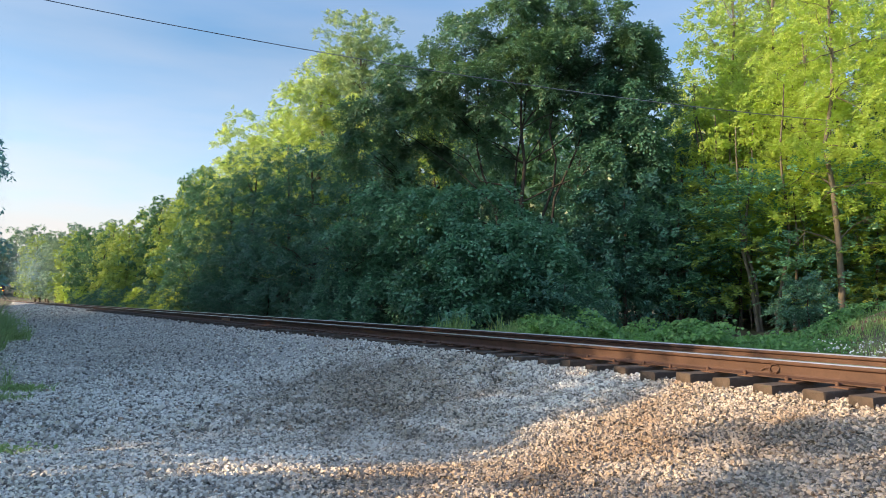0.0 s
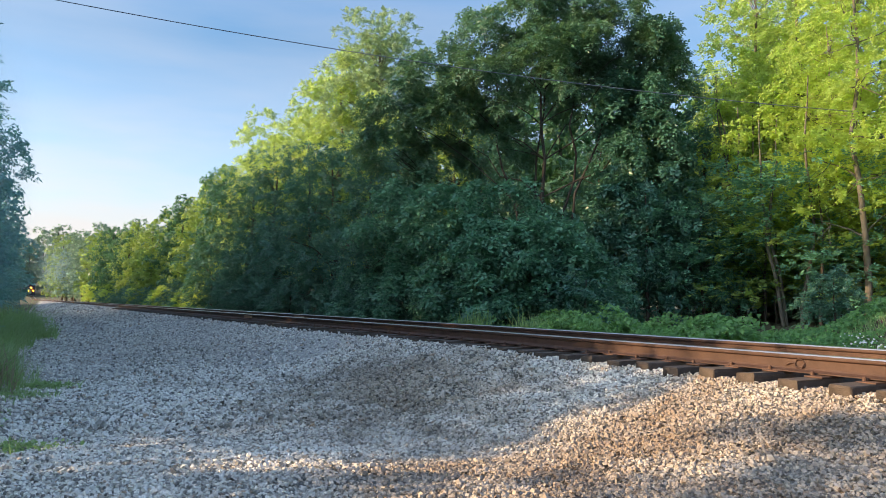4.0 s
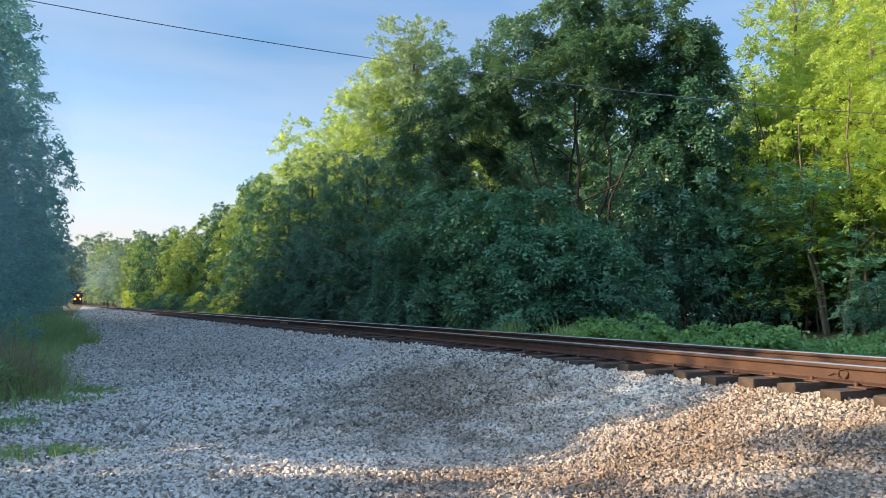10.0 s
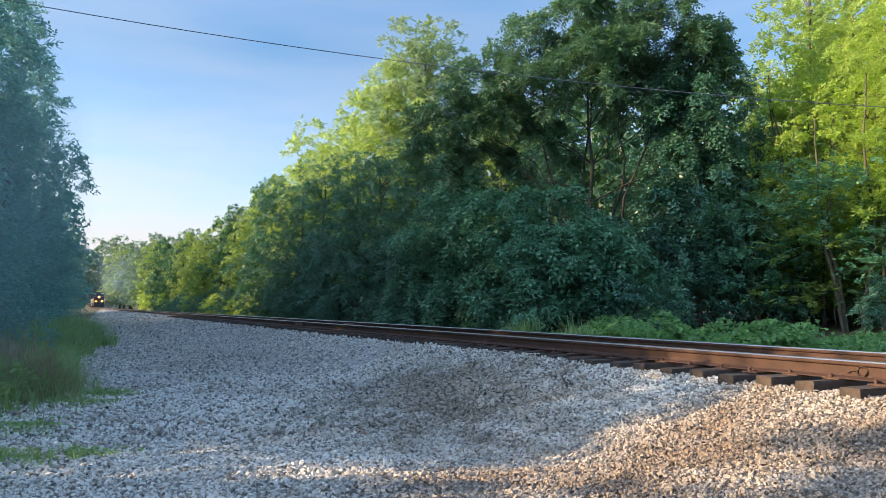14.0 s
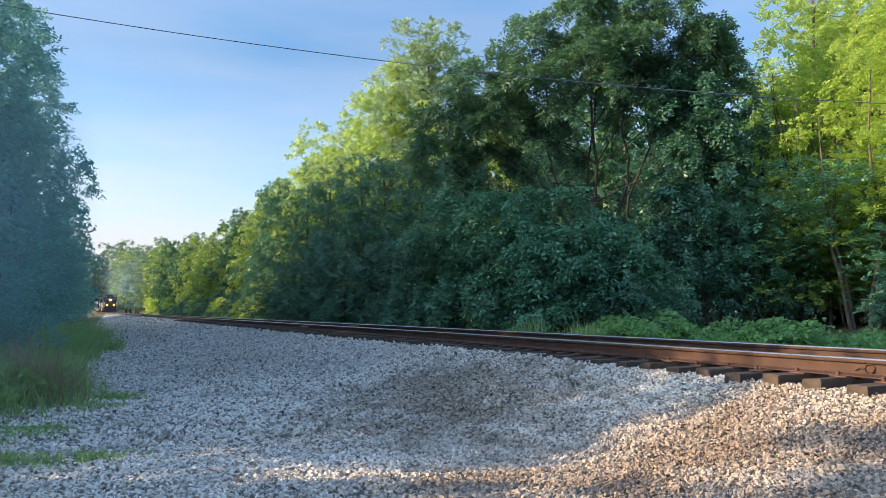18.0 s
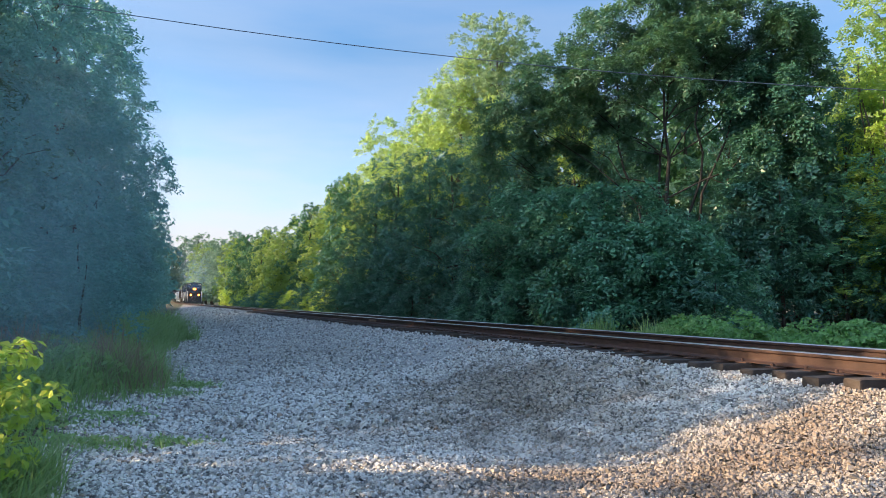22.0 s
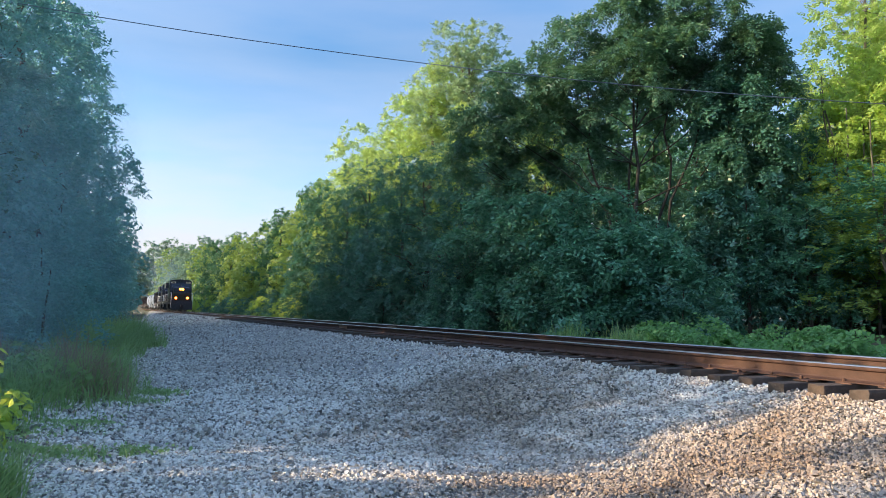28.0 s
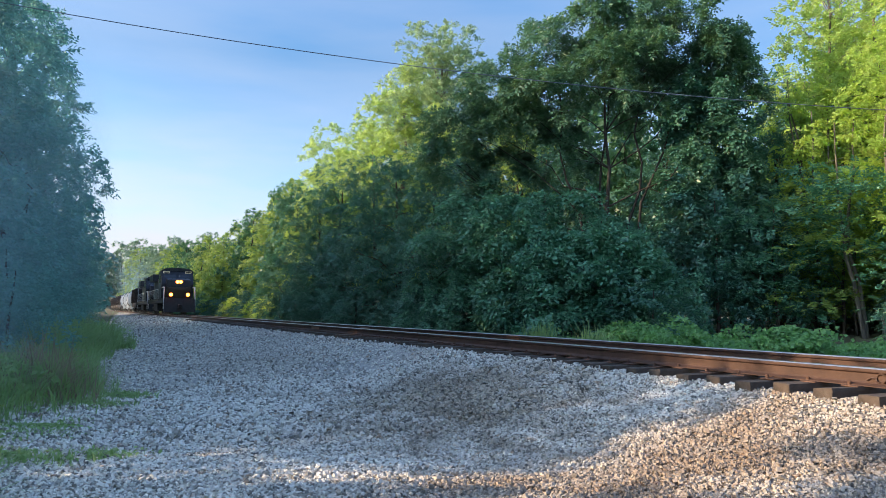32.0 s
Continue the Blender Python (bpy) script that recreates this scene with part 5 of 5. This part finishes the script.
def make_truck(parent, x, axles, radius, wheels):
    """A bogie at x: side frames and springs, with wheelsets under it that turn."""
    bm = bmesh.new()
    tmp = bpy.data.meshes.new("tmp")
    span = (max(axles) - min(axles)) + 0.8
    for side in (-1, 1):
        for piece in (box_at(0, side * 1.02, radius + 0.12, span, 0.16, 0.26, 0.03), *(box_at(a, side * 1.04, radius, 0.34, 0.2, 0.34, 0.04) for a in axles), box_at(0, 0, radius + 0.1, 0.5, 2.0, 0.25)):
            piece.to_mesh(tmp)
            piece.free()
            bm.from_mesh(tmp)
    bpy.data.meshes.remove(tmp)
    truck = part("truck", bm, BLACK, parent, "black steel bogie")
    truck.location = (x, 0, 0)
    for a in axles:
        w = part("wheelset", wheels, None, truck, "steel wheels on an axle")
        w.location = (a, 0, radius)
    return truck


def make_locomotive():
    loco = tagged(new("locomotive"), "grimy dark diesel locomotive with a brownish nose and glowing orange headlights", "locomotive", "vehicles of the train")
    part("underframe", prism([(-0.9, 1.15), (-0.9, 1.62), (-21.6, 1.62), (-21.6, 1.15)], 1.5, 0.03), BLACK, loco, "black steel underframe")
    part("pilot", prism([(-0.45, 0.25), (-0.7, 1.0), (-0.9, 1.62), (-1.15, 1.62), (-1.15, 0.25)], 1.45, 0.02), BLACK, loco, "black snowplough pilot")
    part("nose", prism([(-1.55, 1.62), (-1.50, 2.55), (-1.56, 2.75), (-3.3, 2.75), (-3.3, 1.62)], 1.12, 0.05), NOSE_PAINT, loco, "grimy brownish nose")
    part("nose_top", prism([(-1.57, 2.76), (-1.62, 3.42), (-1.95, 3.58), (-3.3, 3.64), (-3.3, 2.76)], 1.10, 0.05), LOCO_PAINT, loco)
    part("cab", prism([(-3.1, 1.62), (-3.05, 3.1), (-3.45, 4.05), (-3.7, 4.50), (-6.4, 4.50), (-6.4, 1.62)], 1.53, 0.06), LOCO_PAINT, loco)
    part("cab_roof", cross([(-1.56, 4.42), (-1.2, 4.66), (0, 4.76), (1.2, 4.66), (1.56, 4.42)], -3.55, -6.5), LOCO_PAINT, loco)
    for side in (-1, 1):
        pane = part("windshield", block(0.03, 1.05, 0.50, 0.01), GLASS, loco, "dark glass windshield")
        pane.location, pane.rotation_euler = (-3.315, side * 0.68, 3.80), (0, radians(-22.8), 0)
        part("side_window", box_at(-5.0, side * 1.535, 3.6, 1.5, 0.03, 0.7, 0.01), GLASS, loco, "dark glass side window")
        nb = part("number_board", box_at(-3.52, side * 1.05, 4.28, 0.05, 0.62, 0.22, 0.01), LAMP_SOFT, loco, "lit number board")
        part("number_bar", box_at(-3.488, side * 1.05, 4.28, 0.02, 0.44, 0.10), BLACK, nb)
        part("reflector", disc(-1.60, side * 0.15, 3.25, 0.19, 0.12, 'X'), LAMP_GLARE, loco, "glowing orange disc imitating the lamp's glare")
        part("headlight", disc(-1.54, side * 0.15, 3.25, 0.125, 0.03, 'X'), LAMP, loco, "glowing round headlight")
        part("lamp_housing", disc(-1.05, side * 0.80, 1.97, 0.20, 0.14, 'X'), BLACK, loco)
        part("reflector", disc(-0.97, side * 0.80, 1.97, 0.19, 0.02, 'X'), LAMP_GLARE, loco, "glowing orange disc imitating the lamp's glare")
        part("ditch_light", disc(-0.94, side * 0.80, 1.97, 0.125, 0.03, 'X'), LAMP, loco, "glowing ditch light")
        part("lamp_bracket", box_at(-1.06, side * 0.80, 1.73, 0.10, 0.30, 0.22, 0.02), BLACK, loco)
        part("step", box_at(-0.95, side * 1.34, 0.62, 0.32, 0.34, 0.06), WHITE, loco, "white-edged step")
        part("step", box_at(-0.95, side * 1.34, 1.02, 0.32, 0.34, 0.06), WHITE, loco, "white-edged step")
        part("handrail", bar([(-0.92, side * 1.46, 0.6), (-0.92, side * 1.46, 1.7), (-1.05, side * 1.44, 2.7), (-3.0, side * 1.46, 2.72)], 0.055), None, loco, "white handrail")
        part("handrail", bar([(-6.6, side * 1.46, 1.62), (-6.7, side * 1.46, 2.65), (-21.2, side * 1.46, 2.65), (-21.5, side * 1.46, 0.6)], 0.030), None, loco, "white handrail")
        for k in range(9):
            part("stanchion", bar([(-7.4 - k * 1.6, side * 1.46, 1.62), (-7.4 - k * 1.6, side * 1.46, 2.65)], 0.016), None, loco)
        part("radiator_wing", prism([(-15.6, 3.75), (-15.6, 4.55), (-20.6, 4.55), (-20.6, 3.75)], 0.35, 0.05), LOCO_PAINT, loco).location = (0, side * 1.12, 0)
        part("fuel_tank", cross([(side * 1.42, 0.45), (side * 1.45, 1.1), (side * 0.1, 1.1), (side * 0.1, 0.35), (side * 1.1, 0.32)], -8.4, -13.2), BLACK, loco, "black fuel tank")
        for k in range(5):
            part("hood_door", box_at(-8.2 - k * 1.45, side * 0.925, 2.75, 1.25, 0.03, 1.7, 0.012), LOCO_PAINT, loco)
        part("side_stripe", box_at(-14, side * 1.505, 1.5, 14.5, 0.012, 0.12), NOSE_PAINT, loco, "dull brown sill stripe")
    part("hood", cross([(-0.9, 1.62), (-0.9, 3.95), (-0.6, 4.3), (0.6, 4.3), (0.9, 3.95), (0.9, 1.62)], -6.4, -21.0), LOCO_PAINT, loco)
    part("blower_housing", box_at(-8.2, 0, 4.1, 2.6, 2.5, 0.75, 0.08), LOCO_PAINT, loco)
    part("exhaust_stack", box_at(-12.0, 0, 4.42, 1.1, 0.5, 0.3, 0.04), BLACK, loco)
    part("horn", bar([(-5.2, 0.2, 4.74), (-5.2, 0.2, 4.92), (-4.8, 0.2, 4.95)], 0.05), None, loco)
    part("coupler", box_at(-0.2, 0, 0.84, 1.1, 0.3, 0.34, 0.05), BLACK, loco, "black knuckle coupler")
    for x in (-4.3, -17.6):
        make_truck(loco, x, (-2.0, 0.0, 2.0), 0.52, BIG_WHEELS)
    return loco


def make_hopper(paint, label, covered):
    """A hopper car: covered ones round-sided with hoops and hatches, open ones ribbed, slope-sheeted and heaped."""
    car = tagged(new("hopper_car"), label, "freight car", "vehicles of the train")
    part("sill", box_at(-8.2, 0, 1.1, 15.6, 0.7, 0.3), BLACK, car)
    if covered:
        side = [(1.05, 1.15), (1.42, 1.6), (1.53, 2.2), (1.50, 2.8), (1.34, 3.35), (0.95, 3.75), (0.45, 3.90)]
        skin = side + [(-y, z) for y, z in side[::-1]]
        part("body", cross(skin, -1.1, -15.3), paint, car)
        for k in range(7):
            x = -1.1 - k * 2.36
            part("hoop", cross([(y * 1.025, 2.4 + (z - 2.4) * 1.025) for y, z in skin], x, x - 0.10), BLACK if k in (0, 6) else paint, car)
        for k in range(4):
            part("hatch", box_at(-2.6 - k * 3.6, 0, 3.96, 1.6, 0.7, 0.12, 0.03), paint, car)
        for x in (-4.0, -8.2, -12.4):
            part("outlet_chute", prism([(x + 1.6, 1.2), (x - 1.6, 1.2), (x - 0.4, 0.5), (x + 0.4, 0.5)], 1.0), paint, car)
    else:
        part("body", prism([(-0.9, 1.9), (-0.9, 3.6), (-1.2, 3.75), (-15.2, 3.75), (-15.5, 3.6), (-15.5, 1.9), (-13.6, 0.85), (-9.0, 0.75), (-8.2, 1.15), (-7.4, 0.75), (-2.8, 0.85)], 1.48, 0.04), paint, car)
        for lateral in (-1, 1):
            for k in range(11):
                part("rib", box_at(-1.3 - k * 1.38, lateral * 1.51, 2.6, 0.10, 0.10, 2.2), paint, car)
        part("load", cross([(-1.35, 3.65), (-0.6, 4.0), (0.6, 4.0), (1.35, 3.65)], -1.4, -15.0), BLACK, car, "heaped dark coal load")
    for lateral in (-1, 1):
        for x in (-0.55, -15.85):
            part("ladder", bar([(x, lateral * 1.35, 1.0), (x, lateral * 1.35, 3.6)], 0.03), None, car)
    for x in (-2.1, -14.3):
        make_truck(car, x, (-0.9, 0.9), 0.45, CAR_WHEELS)
    return car


loco = make_locomotive()
second = copy_thing(loco, Matrix.Identity(4))
tagged(second, "grimy dark diesel locomotive coupled behind the leading one")
for lamp in [c for c in second.children if c.name.split(".")[0] in ("headlight", "ditch_light", "reflector")]:
    lamp.data = lamp.data.copy()
    lamp.data.materials[0] = GLASS
    tagged(lamp, "unlit glass lamp")
for o in second.children_recursive:
    if o.name.startswith(("headlight", "ditch_light", "number_board")):
        o.data = o.data.copy()
        o.data.materials[0] = GLASS
grey = make_hopper(CAR_GREY, "light grey round-sided covered hopper car", True)
brown = make_hopper(CAR_BROWN, "dark brown hopper car heaped with coal", False)
TRAIN = [(loco, 0.0), (second, 22.3), (grey, 61.0), (copy_thing(grey, Matrix.Identity(4)), 77.4), (copy_thing(grey, Matrix.Identity(4)), 93.8), (brown, 44.6)] + [(copy_thing(brown, Matrix.Identity(4)), 110.2 + k * 16.4) for k in range(5)]
SPEED = 9.3


def train_rows(back, length, step=0.5):
    """Poses over the clip of a vehicle that follows the line, its front that far behind the train's head."""
    rows = []
    for i in range(int(32 / step) + 1):
        t = i * step
        y = 77.4 + SPEED * (32 - t) + back
        xa, ya, _ = on_track(y + 0.2 * length)
        xb, yb, _ = on_track(y + 0.8 * length)
        x, yy, _ = on_track(y)
        rz = math.degrees(math.atan2(ya - yb, xa - xb))
        rows.append((t, pose(x, yy, RAIL_TOP + float(grade(y)), 0, 0, rz)))
    return rows


def motions():
    for car, back in TRAIN:
        walk(car, train_rows(back, 22.0 if "locomotive" in car.name else 16.0))
        for truck in car.children:
            for w in truck.children:
                if w.name.startswith("wheelset"):
                    x, y, r = w.location
                    step = 0.08
                    walk(w, [(i * step, pose(x, 0, r) @ Matrix.Rotation(SPEED * i * step / r, 4, 'Y')) for i in range(401)])


motions()
